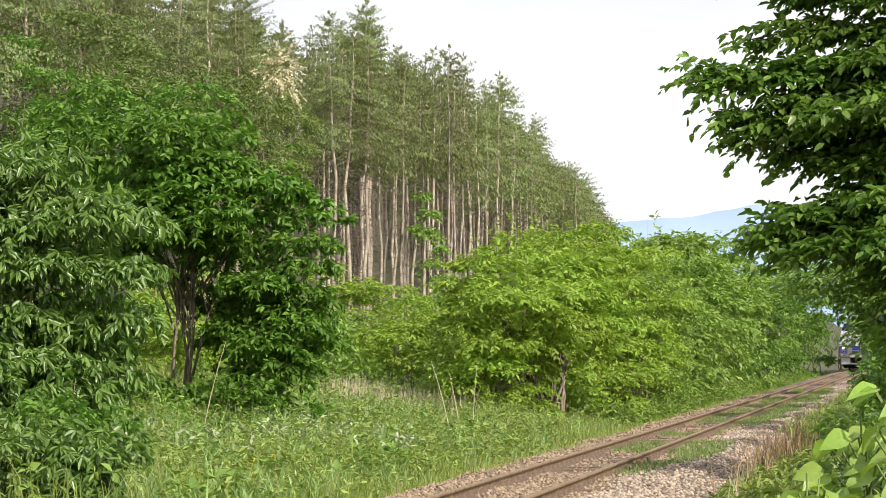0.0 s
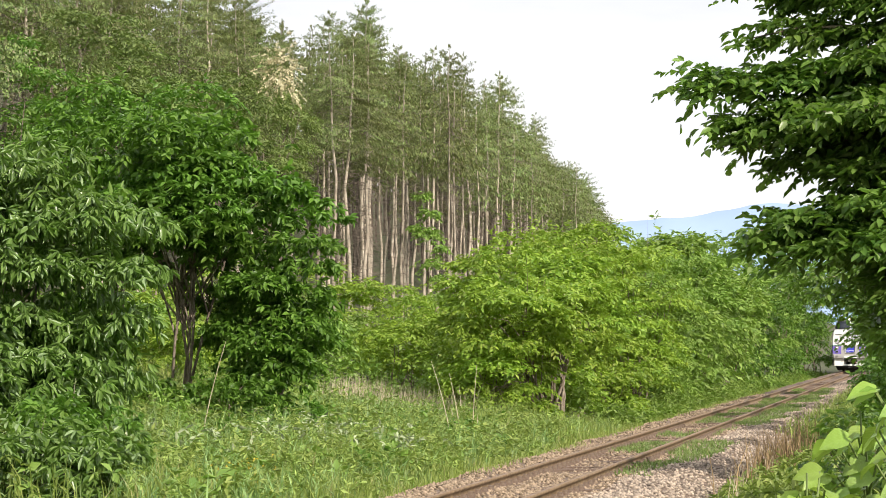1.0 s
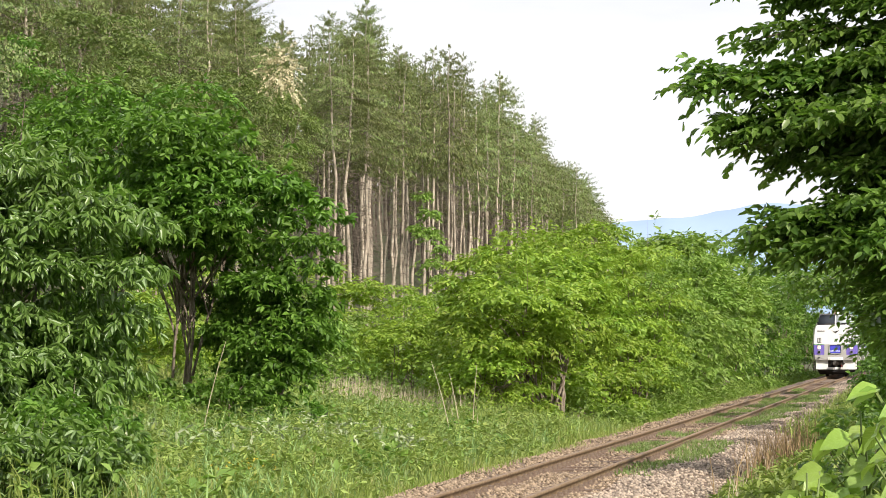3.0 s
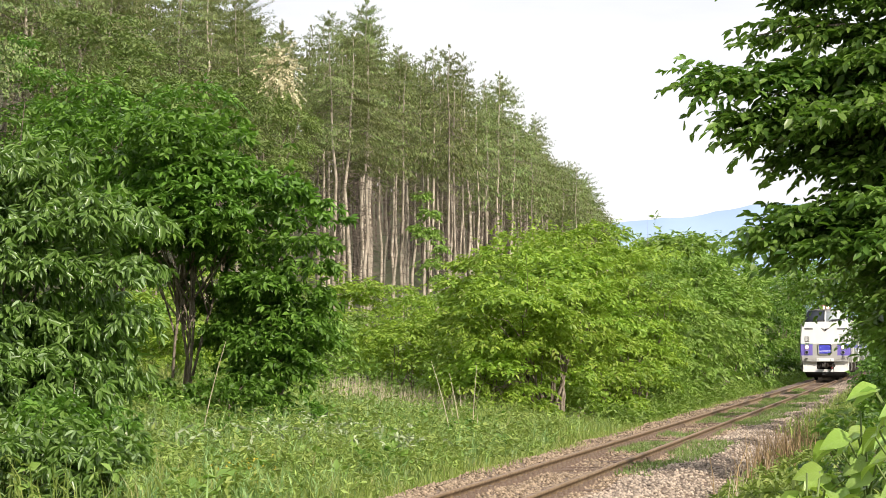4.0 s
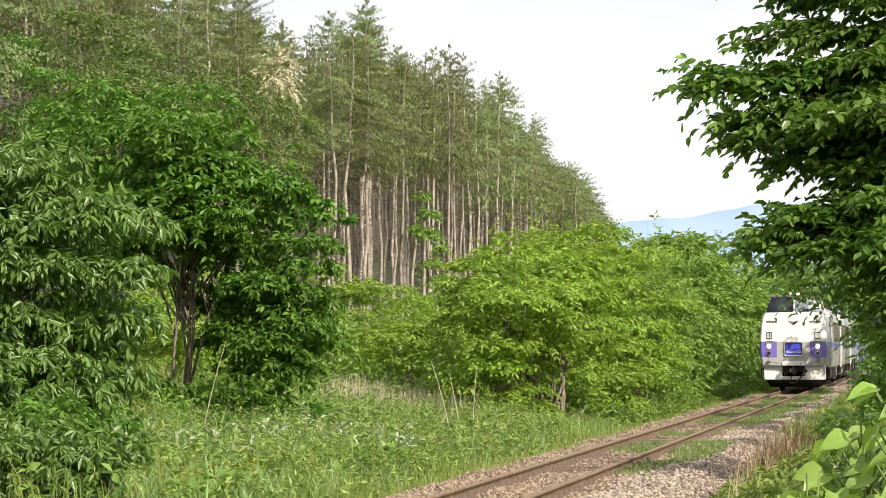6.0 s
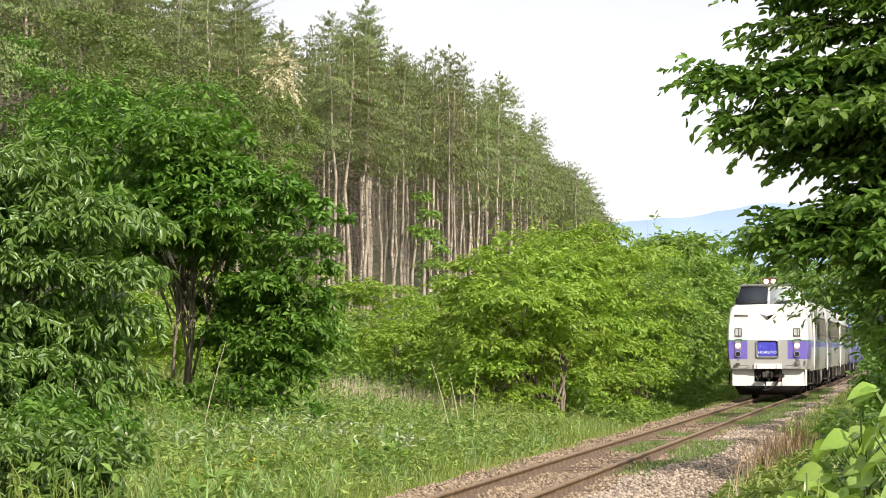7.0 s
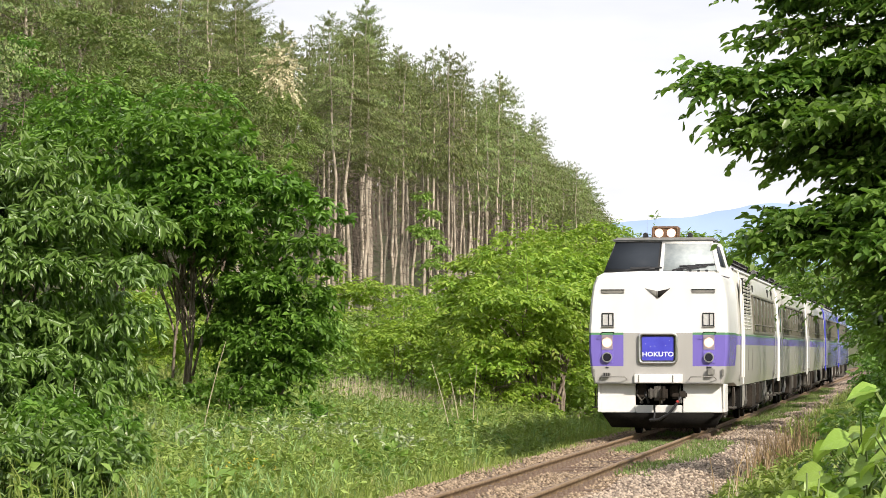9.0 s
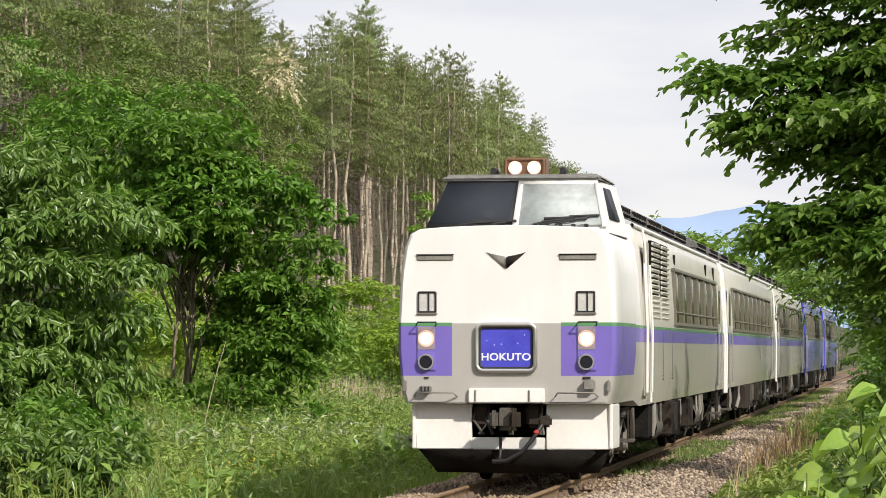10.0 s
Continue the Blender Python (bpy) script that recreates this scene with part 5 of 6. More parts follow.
    coupler = box("coupler", (0.0, 0.10, 0.86), (0.24, 0.7, 0.28), M_UNDER_WORN, car, 0.06, "worn grey steel coupler head")
    box("coupler_jaw", (0.14, -0.28, 0.86), (0.14, 0.22, 0.28), M_UNDER_BROWN, coupler, 0.05)
    box("coupler_guard", (-0.12, -0.25, 0.86), (0.10, 0.14, 0.22), M_UNDER_WORN, coupler, 0.03)
    g = random.Random(12)
    for k in range(7):
        x = g.uniform(-0.42, 0.42)
        pipe("hose", [(x, 0.32, 1.02), (x + g.uniform(-0.05, 0.05), 0.2, 0.85), (x + g.uniform(-0.1, 0.1), 0.24, 0.66)], g.uniform(0.012, 0.026), g.choice([M_UNDER_WORN, M_DARK, M_UNDER_GREY]), car)
    for x in (-0.34, 0.32):
        box("buffer_block", (x, 0.35, 0.9), (0.2, 0.3, 0.3), M_UNDER_BROWN, car, 0.04)
    box("coupler_well", (0, 0.85, 0.8), (1.1, 0.1, 0.6), M_UNDER, car, 0.01)
    pipe("brake_hose", [(0.52, 0.0, 0.90), (0.46, -0.12, 0.78), (0.36, -0.18, 0.62), (0.22, -0.16, 0.45), (0.02, -0.12, 0.34), (-0.16, -0.1, 0.33)], 0.028, M_DARK, car, "black brake hose", 8)
    box("hose_cock", (0.40, -0.17, 0.70), (0.06, 0.06, 0.06), M_RED, car, 0.015, "red brake cock")
    box("hose_head", (0.50, -0.08, 0.83), (0.17, 0.12, 0.14), M_UNDER_BROWN, car, 0.03)
    pipe("brake_hose", [(-0.08, 0.05, 0.62), (-0.06, -0.1, 0.45), (-0.08, -0.08, 0.3)], 0.02, M_DARK, car, "", 6)
    # snow plough, blunt V
    V = np.array([(-1.16, 0.30, 0.47), (0, -0.02, 0.47), (1.26, 0.30, 0.47), (-1.0, 0.8, 0.16), (0, 0.45, 0.16), (1.08, 0.8, 0.16), (-1.16, 0.55, 0.47), (0, 0.4, 0.47), (1.26, 0.55, 0.47), (-1.0, 1.0, 0.16), (0, 0.8, 0.16), (1.08, 1.0, 0.16)], float)
    F = np.array([[0, 3, 4, 1], [1, 4, 5, 2], [6, 7, 10, 9], [7, 8, 11, 10], [0, 1, 7, 6], [1, 2, 8, 7], [3, 9, 10, 4], [4, 10, 11, 5], [0, 6, 9, 3], [2, 5, 11, 8]])
    part_np("snow_plough", V, F, M_UNDER, car, "black snow plough")
    # cab door, handrails and louvres on the sides
    for sx in (-1, 1):
        d = box("cab_door", (sx * 1.440, 3.75, 2.15), (0.025, 0.62, 2.1), M_LIVERY_CAB, car, 0.006)
        box("door_window", (sx * 1.43, 3.75, 2.85), (0.025, 0.42, 0.5), M_PANE, d, 0.004)
        for yy, zz in ((3.32, 2.9), (4.18, 2.9), (3.42, 3.2)):
            pipe("handrail", [(sx * 1.485, yy, 1.15), (sx * 1.495, yy, 2.0), (sx * 1.455, yy, zz)], 0.016, M_WHITE, d, "", 5)
        pipe("downpipe", [(sx * 1.455, 4.35, 1.0), (sx * 1.47, 4.35, 1.9), (sx * 1.415, 4.35, 2.9), (sx * 1.34, 4.35, 3.4)], 0.02, M_WHITE, car, "", 6)
        me = None
        for y0, y1 in ((4.75, 6.0), (6.35, 7.6)):
            grille = box("louvre", (sx * 1.404, (y0 + y1) / 2, 2.70), (0.05, y1 - y0, 1.12), M_UNDER, car, 0.004, "louvred air intake")
            for k in range(15):
                z = 2.18 + k * 0.074
                o = new("slat", me) if me else box("slat", (0, 0, 0), (0.035, y1 - y0 - 0.04, 0.036), M_IVORY, grille, 0)
                if me is None:
                    me = o.data
                o.parent = grille
                o.matrix_local = pose(sx * 1.437, (y0 + y1) / 2, z, 0, sx * 35, 0)
        for yy, zz, hh in ((9.6, 3.12, 0.16), (16.9, 3.14, 0.2), (19.0, 3.12, 0.24)):
            box("side_fitting", (sx * 1.375, yy, zz), (0.03, 0.16, hh), M_UNDER, car, 0.008)
        for k in range(14):
            disc("rivet", (sx * 1.445, 6.6, 1.3 + k * 0.05), 0.012, 0.02, M_DARK, car, "X", seg=6)
            disc("rivet", (sx * 1.445, 8.3, 1.3 + k * 0.05), 0.012, 0.02, M_DARK, car, "X", seg=6)


CARS = [railcar("cab", 1), railcar("grey", 2), railcar("grey", 3), railcar("blue", 4), railcar("blue", 5)]


# ---- grass, weeds and the near plants ----
def blades(x, y, h, w, lean=0.35, z=None):
    """Bent tapering grass blades."""
    n = len(x)
    a = rng.uniform(0, 6.283, n)
    f = rng.uniform(0, 6.283, n)
    side = np.stack([np.cos(f), np.sin(f), np.zeros(n)], 1) * np.broadcast_to(w, n)[:, None] * 0.5
    out = np.stack([np.cos(a), np.sin(a), np.zeros(n)], 1)
    b = np.stack([x, y, (ground_z(x, y) if z is None else z) - 0.02], 1)
    h = np.broadcast_to(h, n)[:, None]
    k = rng.uniform(0.1, 1.0, (n, 1)) * lean
    mid = b + out * h * k * 0.3 + np.array([0, 0, 0.55]) * h
    tip = b + out * h * k * 1.1 + np.array([0, 0, 1.0]) * h * (1 - 0.35 * k)
    V = np.stack([b - side, b + side, mid + side * 0.8, mid - side * 0.8, tip], 1).reshape(-1, 3)
    i = np.arange(n)[:, None] * 5
    F = np.concatenate([i + np.array([[0, 1, 2]]), i + np.array([[0, 2, 3]]), i + np.array([[3, 2, 4]])])
    return V, F


def scatter(n, xr, yr, power=1.0):
    return rng.uniform(*xr, n), yr[0] + (yr[1] - yr[0]) * rng.uniform(0, 1, n) ** power


def patch_noise(x, y, s):
    return np.array([noise.noise(Vector((a * s, b * s, 3.3))) for a, b in zip(x, y)])


def stuff(name, vf, mat, label, category="grass"):
    ob = part_np(name, *vf, mat)
    return tagged(ob, label, category, kind="stuff")


def make_grass():
    def clear_of_trees(x, y):
        """Little grows in the shade of the left tree."""
        return (x > 5.1 - y * math.tan(radians(17.3))) & ((y > 58) | (x > 5.1 - y * math.tan(radians(14.3))) | (rng.uniform(0, 1, len(x)) < 0.12))

    x, y = scatter(66000, (-15.5, -2.45), (40, 92), 1.15)
    ok = clear_of_trees(x, y)
    x, y = x[ok], y[ok]
    tall = np.interp(x, [-15, -9, -5.5, -3.6, -2.4], [0.95, 0.92, 0.85, 0.5, 0.2]) * rng.uniform(0.45, 1.2, len(x)) * (1 + 0.8 * patch_noise(x, y, 0.7))
    stuff("meadow_grass", blades(x, y, tall, rng.uniform(0.008, 0.026, len(x)), 0.6), M_GRASS, "tall green meadow grass beside the track")
    x, y = scatter(15000, (-14, -3.3), (39, 90))
    ok = clear_of_trees(x, y) & (patch_noise(x, y, 0.5) > -0.05)
    x, y = x[ok], y[ok]
    stuff("reed_grass", blades(x, y, rng.uniform(0.75, 1.45, len(x)) * np.interp(x, [-8, -3.4], [1, 0.45]), rng.uniform(0.014, 0.036, len(x)), 0.65), M_REED, "broad-bladed green reed grass in the meadow")
    x, y = scatter(20000, (-5.2, -2.2), (80, 300), 1.5)
    stuff("verge_grass", blades(x, y, rng.uniform(0.2, 0.6, len(x)) * np.interp(x, [-5, -2.2], [1.2, 0.5]), 0.03, 0.6), M_GRASS, "green verge grass along the ballast")
    x, y = scatter(26000, (2.35, 5.4), (12.5, 70), 1.2)
    hh = np.interp(x, [2.3, 2.9, 3.6, 5.4], [0.15, 0.4, 0.6, 0.7]) * rng.uniform(0.5, 1.2, len(x))
    ok = (y > 19) | (np.abs(x - 5.1) > 0.9)
    stuff("bank_grass", blades(x[ok], y[ok], hh[ok], rng.uniform(0.008, 0.02, ok.sum()), 0.6), M_GRASS, "green bank grass on the near side")
    x, y = scatter(13000, (2.0, 4.6), (70, 260), 1.2)
    stuff("bank_grass_far", blades(x, y, rng.uniform(0.2, 0.7, len(x)), 0.03, 0.6), M_GRASS, "green bank grass farther along the track")
    # low weeds between the rails and on the shoulder
    x, y = scatter(60000, (-0.5, 1.7), (46, 150), 1.0)
    m = patch_noise(x * 2.0, y * 0.55, 0.45) + np.interp(x, [-0.5, 0.4, 0.75, 1.2, 1.7], [-0.05, -0.02, 0.26, 0.22, -0.3]) + 0.12 * np.exp(-((y - 85) / 28.0) ** 2)
    ok = (rng.uniform(0, 1, len(x)) < np.clip((m - 0.02) * 3.2, 0, 1)) & (np.abs(x - 0.566) > 0.06)
    x, y = x[ok], y[ok]
    stuff("track_weeds", blades(x, y, rng.uniform(0.05, 0.16, len(x)), 0.018, 1.2, bed_z(x, y)), M_LEAF_DULL, "low green weeds growing in the ballast")
    x, y = scatter(9000, (-2.6, -1.3), (38, 150), 1.0)
    ok = patch_noise(x, y * 0.6, 0.6) > 0.1
    x, y = x[ok], y[ok]
    stuff("edge_weeds", blades(x, y, rng.uniform(0.08, 0.25, len(x)), 0.012, 1.0, bed_z(x, y)), M_GRASS, "tufts of grass at the ballast edge")
    # leafy weeds
    x, y = scatter(2300, (-15, -3.1), (39, 92), 1.1)
    ok = clear_of_trees(x, y)
    x, y = x[ok], y[ok]
    hh = np.interp(x, [-15, -6, -3.1], [1.0, 0.8, 0.3]) * rng.uniform(0.25, 1.1, len(x))
    O = np.stack([x, y, ground_z(x, y) + hh], 1)
    stuff("meadow_weeds", sprays(O, rng.normal(0, 0.5, O.shape) + np.array([0, 0, 1.0]), 0.3, 12, 0.13, 0.036, 0.6, whorl=True, flat=0.6), M_WEED, "leafy green weeds standing in the meadow", "weeds")
    # tall leafy weeds, whorl over whorl
    px, py = scatter(420, (-13.5, -3.8), (46, 86))
    ok = clear_of_trees(px, py)
    O, D = [], []
    for x0, y0 in zip(px[ok], py[ok]):
        top = rng.uniform(0.6, 1.25) * (0.75 if x0 > -5 else 1)
        for t in np.linspace(0.25, 1, 7):
            O.append((x0 + rng.normal(0, 0.03), y0, gz(x0, y0) + top * t))
            D.append((rng.normal(0, 0.3), rng.normal(0, 0.3), 1.0))
    O = np.array(O)
    stuff("tall_weeds", sprays(O, np.array(D), 0.1, 8, 0.15, 0.035, 0.45, whorl=True, flat=0.5), M_WEED, "tall leafy weeds rising from the meadow", "weeds")
    stuff("weed_stems", blades(px[ok], py[ok], rng.uniform(0.7, 1.2, ok.sum()), 0.014, 0.1), M_WEED, "green weed stems in the meadow", "weeds")
    x, y = scatter(2600, (2.6, 5.2), (13, 62), 1.1)
    ok = (y > 20) | (np.abs(x - 5.1) > 0.9)
    x, y = x[ok], y[ok]
    O = np.stack([x, y, ground_z(x, y) + np.interp(x, [2.6, 3.4, 5.2], [0.15, 0.5, 0.6]) * rng.uniform(0.4, 1.15, len(x))], 1)
    stuff("bank_weeds", sprays(O, rng.normal(0, 0.5, O.shape) + np.array([0, 0, 1.0]), 0.22, 12, 0.12, 0.035, 0.6, whorl=True, flat=0.6), M_WEED, "leafy green weeds on the near bank", "weeds")
    x, y = scatter(2600, (-5.2, -3.0), (96, 280), 1.5)
    O = np.stack([x, y, ground_z(x, y) + rng.uniform(0.05, 0.5, len(x)) * np.interp(x, [-5, -2.7], [1.6, 0.5])], 1)
    stuff("verge_weeds", sprays(O, rng.normal(0, 0.5, O.shape) + np.array([0, 0, 1.0]), 0.25, 9, 0.17, 0.07, 0.5, whorl=True, flat=0.6), M_LEAF_HEDGE, "leafy weeds at the foot of the trackside shrubs", "weeds")
    # broad-leaved herbs in drifts, tier over tier
    def herbs(name, n, xr, yr, hr, L, W, mat, label, lo, shift, tiers=5, each=6):
        x, y = scatter(n, xr, yr, 1.1)
        ok = clear_of_trees(x, y) & (patch_noise(x + shift, y - shift, 0.55) > lo)
        x, y = x[ok], y[ok]
        top = rng.uniform(*hr, len(x)) * np.interp(x, [-9, -4.6, -3.2], [1.0, 0.8, 0.4])
        t = np.linspace(0.35, 1, tiers)
        O = np.stack([np.repeat(x, tiers) + rng.normal(0, 0.05, len(x) * tiers), np.repeat(y, tiers), np.repeat(ground_z(x, y), tiers) + (top[:, None] * t).ravel()], 1)
        stuff(name, sprays(O, rng.normal(0, 0.35, O.shape) + np.array([0, 0, 1.0]), 0.12, each, L, W, 0.45, whorl=True, flat=0.6), mat, label, "weeds")
        stuff(name + "_stems", blades(x, y, top, 0.014, 0.12), mat, "green upright stems of the meadow weeds", "weeds")

    herbs("mugwort", 950, (-14, -3.3), (40, 84), (0.55, 1.15), 0.17, 0.06, M_WEED, "leafy yellow-green mugwort standing in the meadow", -0.05, 0.0)
    herbs("butterbur", 900, (-13, -4.0), (40, 84), (0.4, 0.8), 0.22, 0.13, M_LEAF_HEDGE, "broad-leaved green herbs in the meadow", 0.05, 7.0, 3, 5)
    herbs("dark_herb", 500, (-13, -4.0), (46, 80), (0.5, 1.1), 0.16, 0.07, M_LEAF_MID, "dark green leafy herbs in the meadow", 0.12, 19.0)
    # reed tufts
    cx, cy = scatter(230, (-12, -3.7), (40, 84))
    x, y = np.repeat(cx, 22) + rng.normal(0, 0.12, 230 * 22), np.repeat(cy, 22) + rng.normal(0, 0.12, 230 * 22)
    ok = clear_of_trees(x, y)
    x, y = x[ok], y[ok]
    stuff("reed_tufts", blades(x, y, rng.uniform(0.75, 1.5, len(x)) * np.interp(x, [-8, -3.6], [1, 0.6]), rng.uniform(0.02, 0.042, len(x)), 0.6), M_REED, "tufts of broad green reed blades")
    pts = []
    for cx, cy, sx, sy, n in ((-9.1, 56, 0.5, 1.0, 24), (-6.2, 51, 0.5, 1.0, 14), (-6.7, 60, 0.5, 1.0, 30), (-7.6, 64, 0.5, 1.2, 18), (-3.95, 55, 0.15, 0.5, 9), (-5.4, 57, 0.4, 1.2, 8), (-6.5, 56, 1.6, 5, 20)):
        pts.append(np.stack([rng.normal(cx, sx, n), rng.normal(cy, sy, n)], 1))
    p = np.concatenate(pts)
    O = np.stack([p[:, 0], p[:, 1], ground_z(p[:, 0], p[:, 1]) + rng.uniform(0.6, 1.0, len(p))], 1)
    stuff("pale_weeds", sprays(O, rng.normal(0, 0.4, O.shape) + np.array([0, 0, 1.0]), 0.2, 6, 0.15, 0.06, 0.35, whorl=True, flat=0.4), M_PALE, "weeds with pale whitish leaf undersides", "weeds")
    p = np.stack([rng.normal(-5.0, 0.28, 90), rng.normal(46, 0.8, 90)], 1)
    O = np.stack([p[:, 0], p[:, 1], ground_z(p[:, 0], p[:, 1]) + rng.uniform(0.35, 0.8, len(p))], 1)
    stuff("yellow_flowers", sprays(O, rng.normal(0, 0.4, O.shape) + np.array([0, 0, 1.0]), 0.05, 4, 0.035, 0.03, 0.0, whorl=True), M_YELLOW, "small yellow wildflowers in the grass", "flowers")
    # leafy floor at the foot of the wood
    x, y = scatter(3600, (-22, -7.6), (86, 135))
    O = np.stack([x, y, ground_z(x, y) + rng.uniform(0.1, 0.75, len(x))], 1)
    stuff("wood_floor_weeds", sprays(O, rng.normal(0, 0.5, O.shape) + np.array([0, 0, 1.0]), 0.3, 8, 0.24, 0.10, 0.5, whorl=True, flat=0.6), M_LEAF_HEDGE, "leafy green weeds at the foot of the wood", "weeds")
    # dead reeds
    x, y = rng.uniform(-12.0, -7.3, 2300), rng.uniform(88, 96, 2300)
    stuff("dry_reeds", blades(x, y, rng.uniform(0.7, 1.55, len(x)), 0.022, 0.25), M_DRY, "pale dead reeds before the shrubs", "reeds")
    x, y = rng.normal(3.25, 0.22, 520), rng.normal(45, 3.2, 520)
    stuff("dry_dock", blades(x, y, rng.uniform(0.5, 1.25, len(x)), 0.018, 0.25), M_DOCK, "brown dried dock stems on the bank", "weeds")
    x, y = rng.normal(3.05, 0.15, 130), rng.normal(36, 2.5, 130)
    stuff("dry_stems", blades(x, y, rng.uniform(0.4, 0.9, len(x)), 0.012, 0.25), M_DRY, "straw-coloured dry stems on the bank", "weeds")


def make_stalks():
    for x, y, h, dx in ((-8.8, 60, 2.6, 0.55), (-9.9, 59, 1.1, 0.05), (-8.5, 59, 1.0, 0.5), (-5.55, 72, 2.2, -0.5), (-5.4, 72.5, 1.9, -0.3), (-5.1, 72, 2.1, 0.12), (-5.3, 71.5, 1.1, -0.2), (-5.0, 72, 1.0, 0.05), (-7.0, 70, 1.1, 0.0)):
        z = gz(x, y)
        t = np.linspace(0, 1, 6)
        p = np.stack([x + dx * t ** 1.5, np.full(6, y), z + h * t], 1)
        ob = part_np("dry_stalk", *tube(p, np.linspace(0.015, 0.006, 6), 5), M_DRY, smooth=True)
        tagged(ob, "tall straw-coloured dry grass stalk", "grass stalk", "dry stalks in the meadow")


def veined(m):
    """Adds pale veins and a midrib to the broad leaf."""
    n, l = m.node_tree.nodes, m.node_tree.links
    b = n["Principled BSDF"]
    old = b.inputs["Base Color"].links[0].from_socket
    co, sep = n.new("ShaderNodeTexCoord"), n.new("ShaderNodeSeparateXYZ")
    l.new(co.outputs["Object"], sep.inputs[0])

    def op(kind, a, c):
        q = n.new("ShaderNodeMath")
        q.operation = kind
        for i, v in enumerate((a, c)):
            if v is None:
                continue
            if isinstance(v, float):
                q.inputs[i].default_value = v
            else:
                l.new(v, q.inputs[i])
        return q.outputs[0]

    side = op("ABSOLUTE", sep.outputs[1], None)
    run = op("SUBTRACT", sep.outputs[0], op("MULTIPLY", side, 0.9))
    vein = op("GREATER_THAN", op("SINE", op("MULTIPLY", run, 52.0), None), 0.86)
    rib = op("LESS_THAN", side, 0.014)
    mask = op("MULTIPLY", op("MAXIMUM", vein, rib), 0.28)
    mx = n.new("ShaderNodeMix")
    mx.data_type = "RGBA"
    mx.inputs[7].default_value = (0.42, 0.55, 0.20, 1)
    l.new(mask, mx.inputs[0]), l.new(old, mx.inputs[6]), l.new(mx.outputs[2], b.inputs["Base Color"])
    bp = n.new("ShaderNodeBump")
    bp.inputs["Strength"].default_value, bp.inputs["Distance"].default_value = 0.5, 0.01
    l.new(mask, bp.inputs["Height"]), l.new(bp.outputs[0], b.inputs["Normal"])


veined(M_KNOT)
veined(M_KNOT_PALE)
M_DOCK = leaf_mat("dry_dock", (0.13, 0.085, 0.04), (0.48, 0.36, 0.19), (0.3, 0.18, 0.06), rough=0.8, trans=0.15)


def broad_leaf_mesh(seed):
    """A heart-shaped leaf, tip towards +x, folded on its midrib and arched."""
    g = np.random.default_rng(seed)
    us = np.linspace(0, 1, 9)
    width = np.interp(us, [0, 0.08, 0.2, 0.35, 0.55, 0.75, 0.9, 1], [0.16, 0.34, 0.42, 0.41, 0.33, 0.2, 0.08, 0.0])
    V = []
    for u, w in zip(us, width):
        for s in (-1, -0.5, 0, 0.5, 1):
            wav = 0.02 * math.sin(u * 17 + s * 3 + seed)
            V.append((u - (0.10 if (u == 0 and abs(s) > 0.4) else 0), s * w, 0.16 * abs(s) * w * 2.0 - 0.28 * u * u + wav + g.normal(0, 0.006)))
    F = [(i * 5 + j, (i + 1) * 5 + j, (i + 1) * 5 + j + 1, i * 5 + j + 1) for i in range(8) for j in range(4)]
    return mesh_np("broad_leaf", np.array(V), np.array(F), M_KNOT_PALE if seed == 3 else M_KNOT, True)


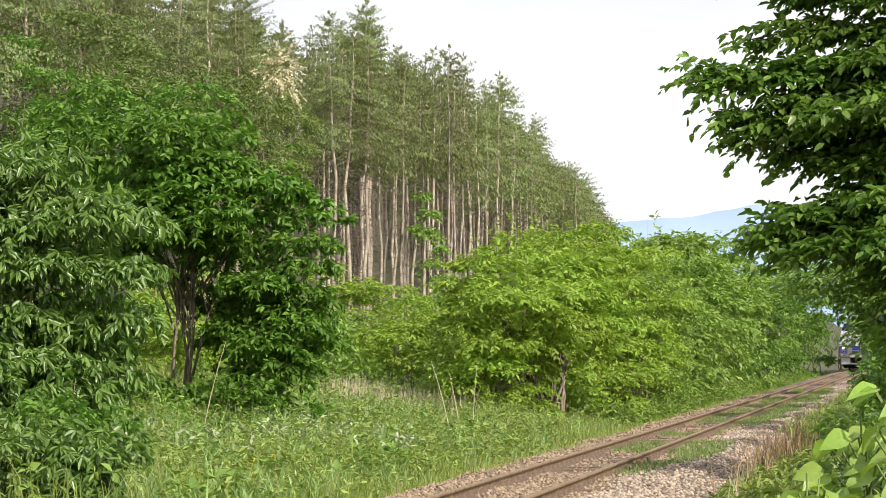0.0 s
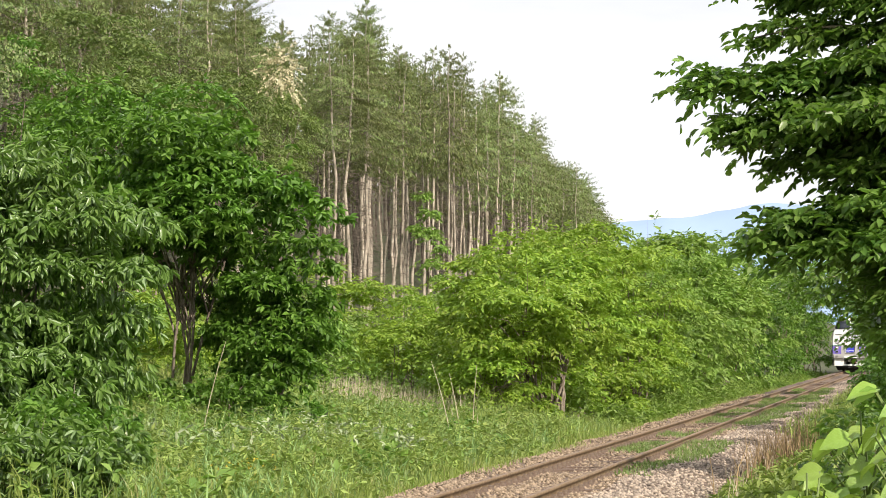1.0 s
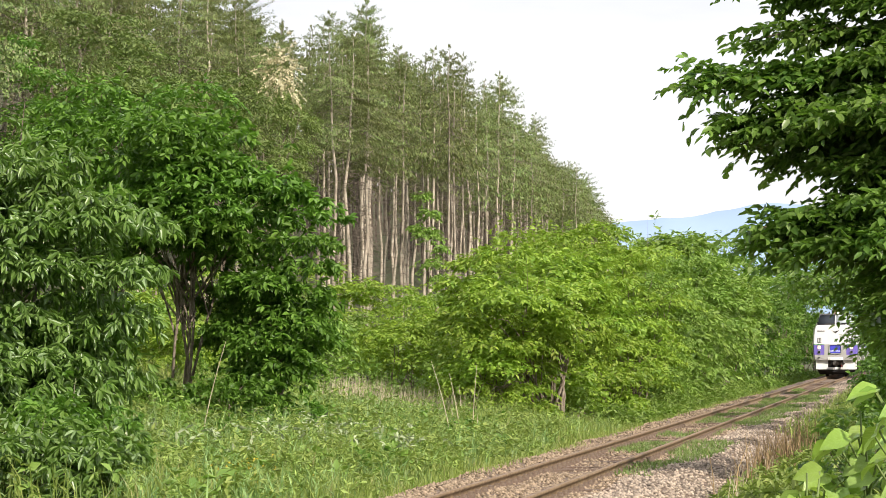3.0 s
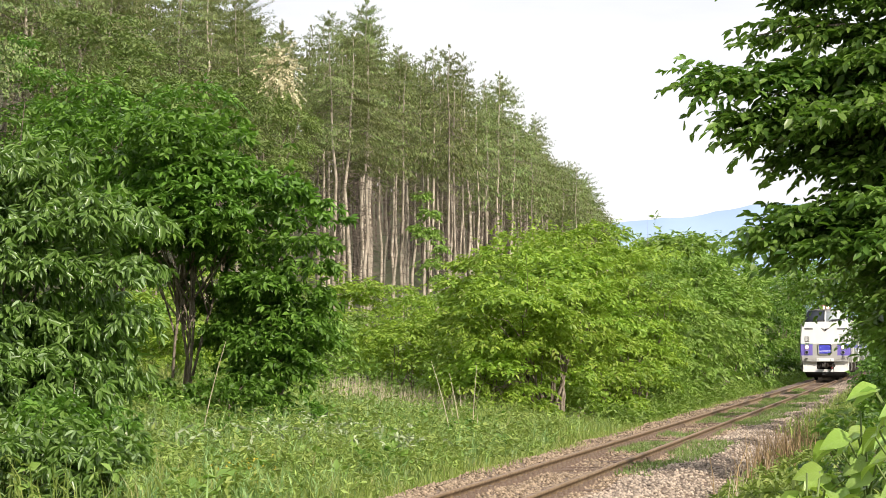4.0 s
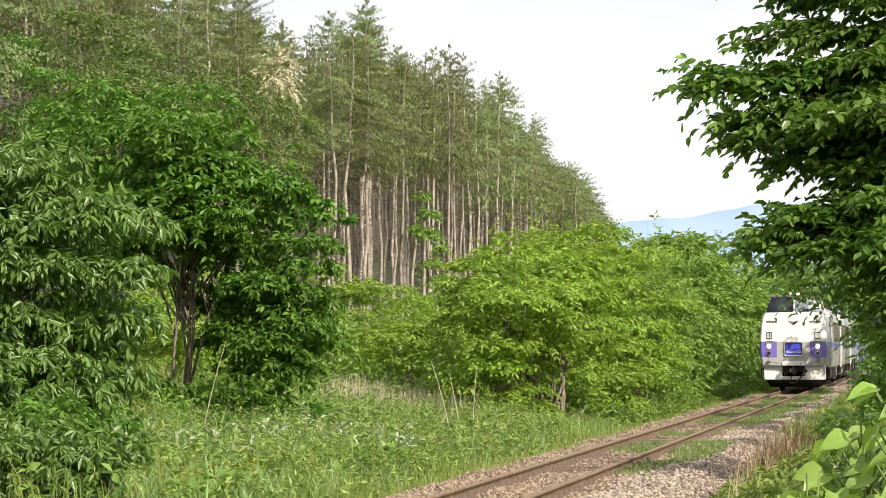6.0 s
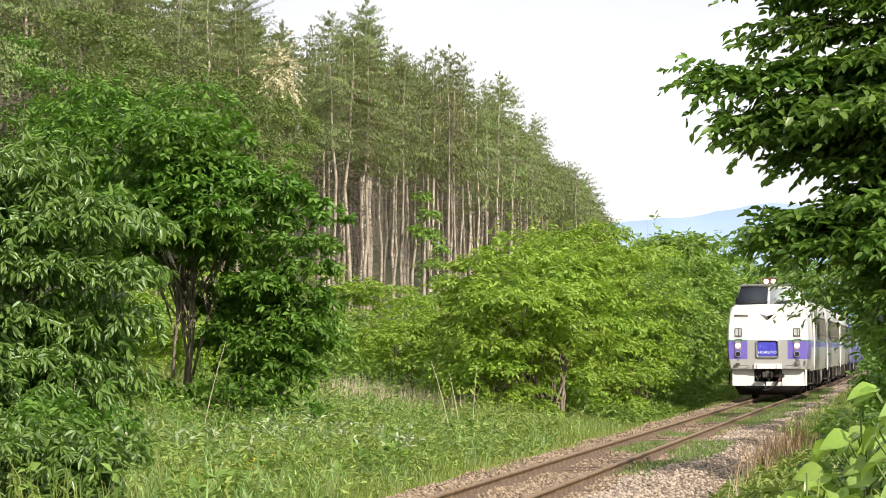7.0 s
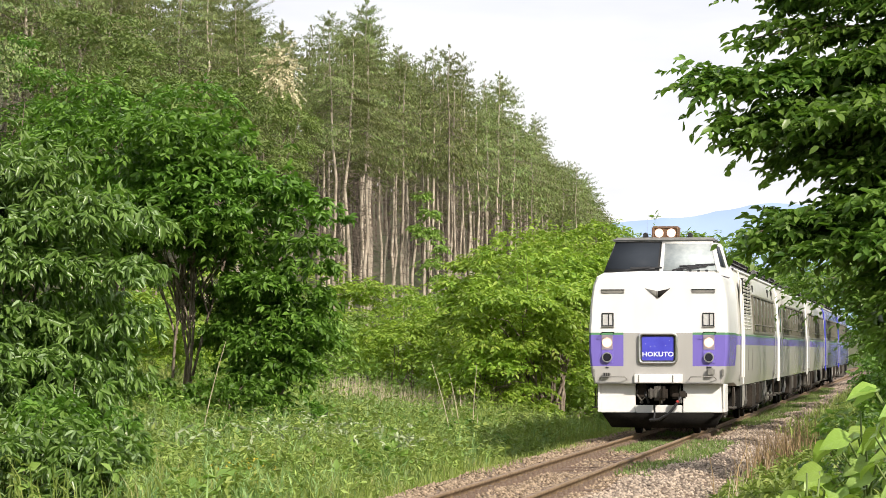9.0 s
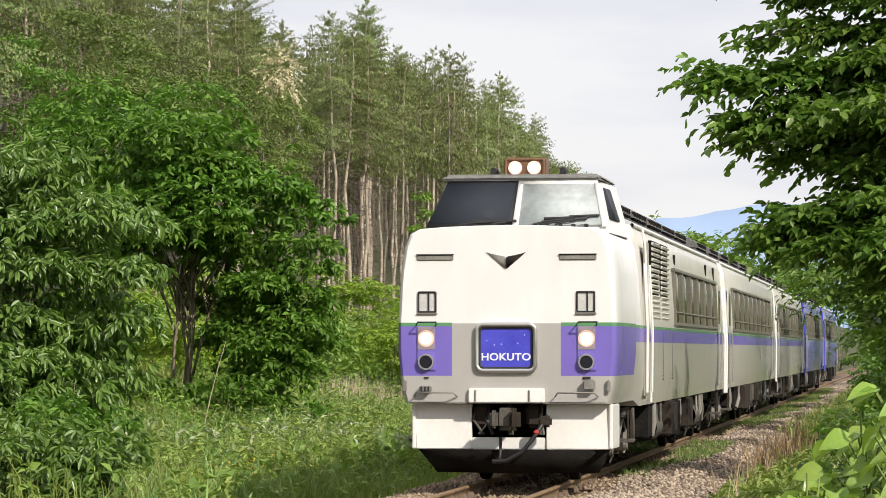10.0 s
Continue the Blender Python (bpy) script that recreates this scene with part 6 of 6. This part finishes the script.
def make_near_plants():
    """Large-leaved stalks close to the camera."""
    meshes = [broad_leaf_mesh(k) for k in range(4)]
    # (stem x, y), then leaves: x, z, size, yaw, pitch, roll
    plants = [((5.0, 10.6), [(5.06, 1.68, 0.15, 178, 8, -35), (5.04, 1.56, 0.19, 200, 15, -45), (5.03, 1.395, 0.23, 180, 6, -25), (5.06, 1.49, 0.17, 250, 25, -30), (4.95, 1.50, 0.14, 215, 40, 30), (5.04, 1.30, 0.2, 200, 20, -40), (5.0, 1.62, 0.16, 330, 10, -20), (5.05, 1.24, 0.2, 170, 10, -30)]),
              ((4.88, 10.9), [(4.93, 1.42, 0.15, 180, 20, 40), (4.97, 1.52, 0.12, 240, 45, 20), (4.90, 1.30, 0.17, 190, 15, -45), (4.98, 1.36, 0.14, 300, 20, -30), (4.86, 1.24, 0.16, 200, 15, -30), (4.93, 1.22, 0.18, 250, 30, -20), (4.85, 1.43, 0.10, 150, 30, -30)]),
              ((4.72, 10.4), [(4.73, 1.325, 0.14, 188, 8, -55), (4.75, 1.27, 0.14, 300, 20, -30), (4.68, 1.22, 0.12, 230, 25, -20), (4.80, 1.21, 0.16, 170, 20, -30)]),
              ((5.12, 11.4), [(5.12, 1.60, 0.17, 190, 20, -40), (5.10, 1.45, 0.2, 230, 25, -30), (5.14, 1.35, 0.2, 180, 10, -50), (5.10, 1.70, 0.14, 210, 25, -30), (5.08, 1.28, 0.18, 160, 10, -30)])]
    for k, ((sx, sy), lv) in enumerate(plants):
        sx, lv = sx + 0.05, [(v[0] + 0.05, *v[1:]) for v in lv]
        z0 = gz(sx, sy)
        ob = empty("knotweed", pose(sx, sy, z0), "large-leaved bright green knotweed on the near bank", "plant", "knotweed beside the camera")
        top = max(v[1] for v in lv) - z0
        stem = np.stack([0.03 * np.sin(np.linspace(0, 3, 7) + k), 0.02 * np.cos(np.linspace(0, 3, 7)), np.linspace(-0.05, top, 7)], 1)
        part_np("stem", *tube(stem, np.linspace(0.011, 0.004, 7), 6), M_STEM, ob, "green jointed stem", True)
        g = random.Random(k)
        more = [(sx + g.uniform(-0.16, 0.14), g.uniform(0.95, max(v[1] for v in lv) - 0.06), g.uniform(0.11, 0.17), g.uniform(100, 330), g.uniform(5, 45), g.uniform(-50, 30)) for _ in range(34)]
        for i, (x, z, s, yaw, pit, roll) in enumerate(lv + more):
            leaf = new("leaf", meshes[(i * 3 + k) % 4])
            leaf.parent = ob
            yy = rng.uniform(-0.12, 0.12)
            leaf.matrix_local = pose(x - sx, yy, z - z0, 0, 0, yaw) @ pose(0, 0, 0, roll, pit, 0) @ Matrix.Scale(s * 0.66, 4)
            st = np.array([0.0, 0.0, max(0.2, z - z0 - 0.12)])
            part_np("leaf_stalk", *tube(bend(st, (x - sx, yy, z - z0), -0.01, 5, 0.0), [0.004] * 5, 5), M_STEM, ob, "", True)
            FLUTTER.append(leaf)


FLUTTER = []
make_grass()
make_stalks()
make_near_plants()


# ---- what moves ----
def train_y(t):
    """Place of the train's front along the track."""
    return 267.3 - 22.2 * t - 0.062 * t * t


def motions():
    for k, car in enumerate(CARS):
        walk(car, [(t / 2, pose(0, train_y(t / 2) + k * 21.6, 0)) for t in range(21)])
    # boughs stir in the wind
    for k, bough in enumerate(SWAY + SWAY_SMALL):
        g = random.Random(k + 40)
        f1, f2, p1, p2 = g.uniform(0.5, 0.8), g.uniform(1.0, 1.5), g.uniform(0, 6), g.uniform(0, 6)
        amp = g.uniform(0.25, 0.45) * (1.0 if k < len(SWAY) else 0.6)
        rows = []
        for i in range(51):
            t = i * 0.2
            a = amp * (math.sin(6.283 * f1 * t + p1) + 0.5 * math.sin(6.283 * f2 * t + p2))
            c = amp * 0.7 * math.sin(6.283 * f1 * 0.8 * t + p2)
            rows.append((t, bough.matrix_basis.copy() @ pose(0, 0, 0, 0.3 * a, a, c)))
        walk(bough, rows)
    for k, leaf in enumerate(FLUTTER):
        g = random.Random(k + 90)
        f1, p1, amp, m = g.uniform(0.5, 1.1), g.uniform(0, 6), g.uniform(1.5, 4.0), leaf.matrix_basis.copy()
        walk(leaf, [(i * 0.25, m @ pose(0, 0, 0, amp * math.sin(6.283 * f1 * i * 0.25 + p1), 0.6 * amp * math.sin(6.283 * f1 * 0.7 * i * 0.25), 0)) for i in range(41)])


motions()
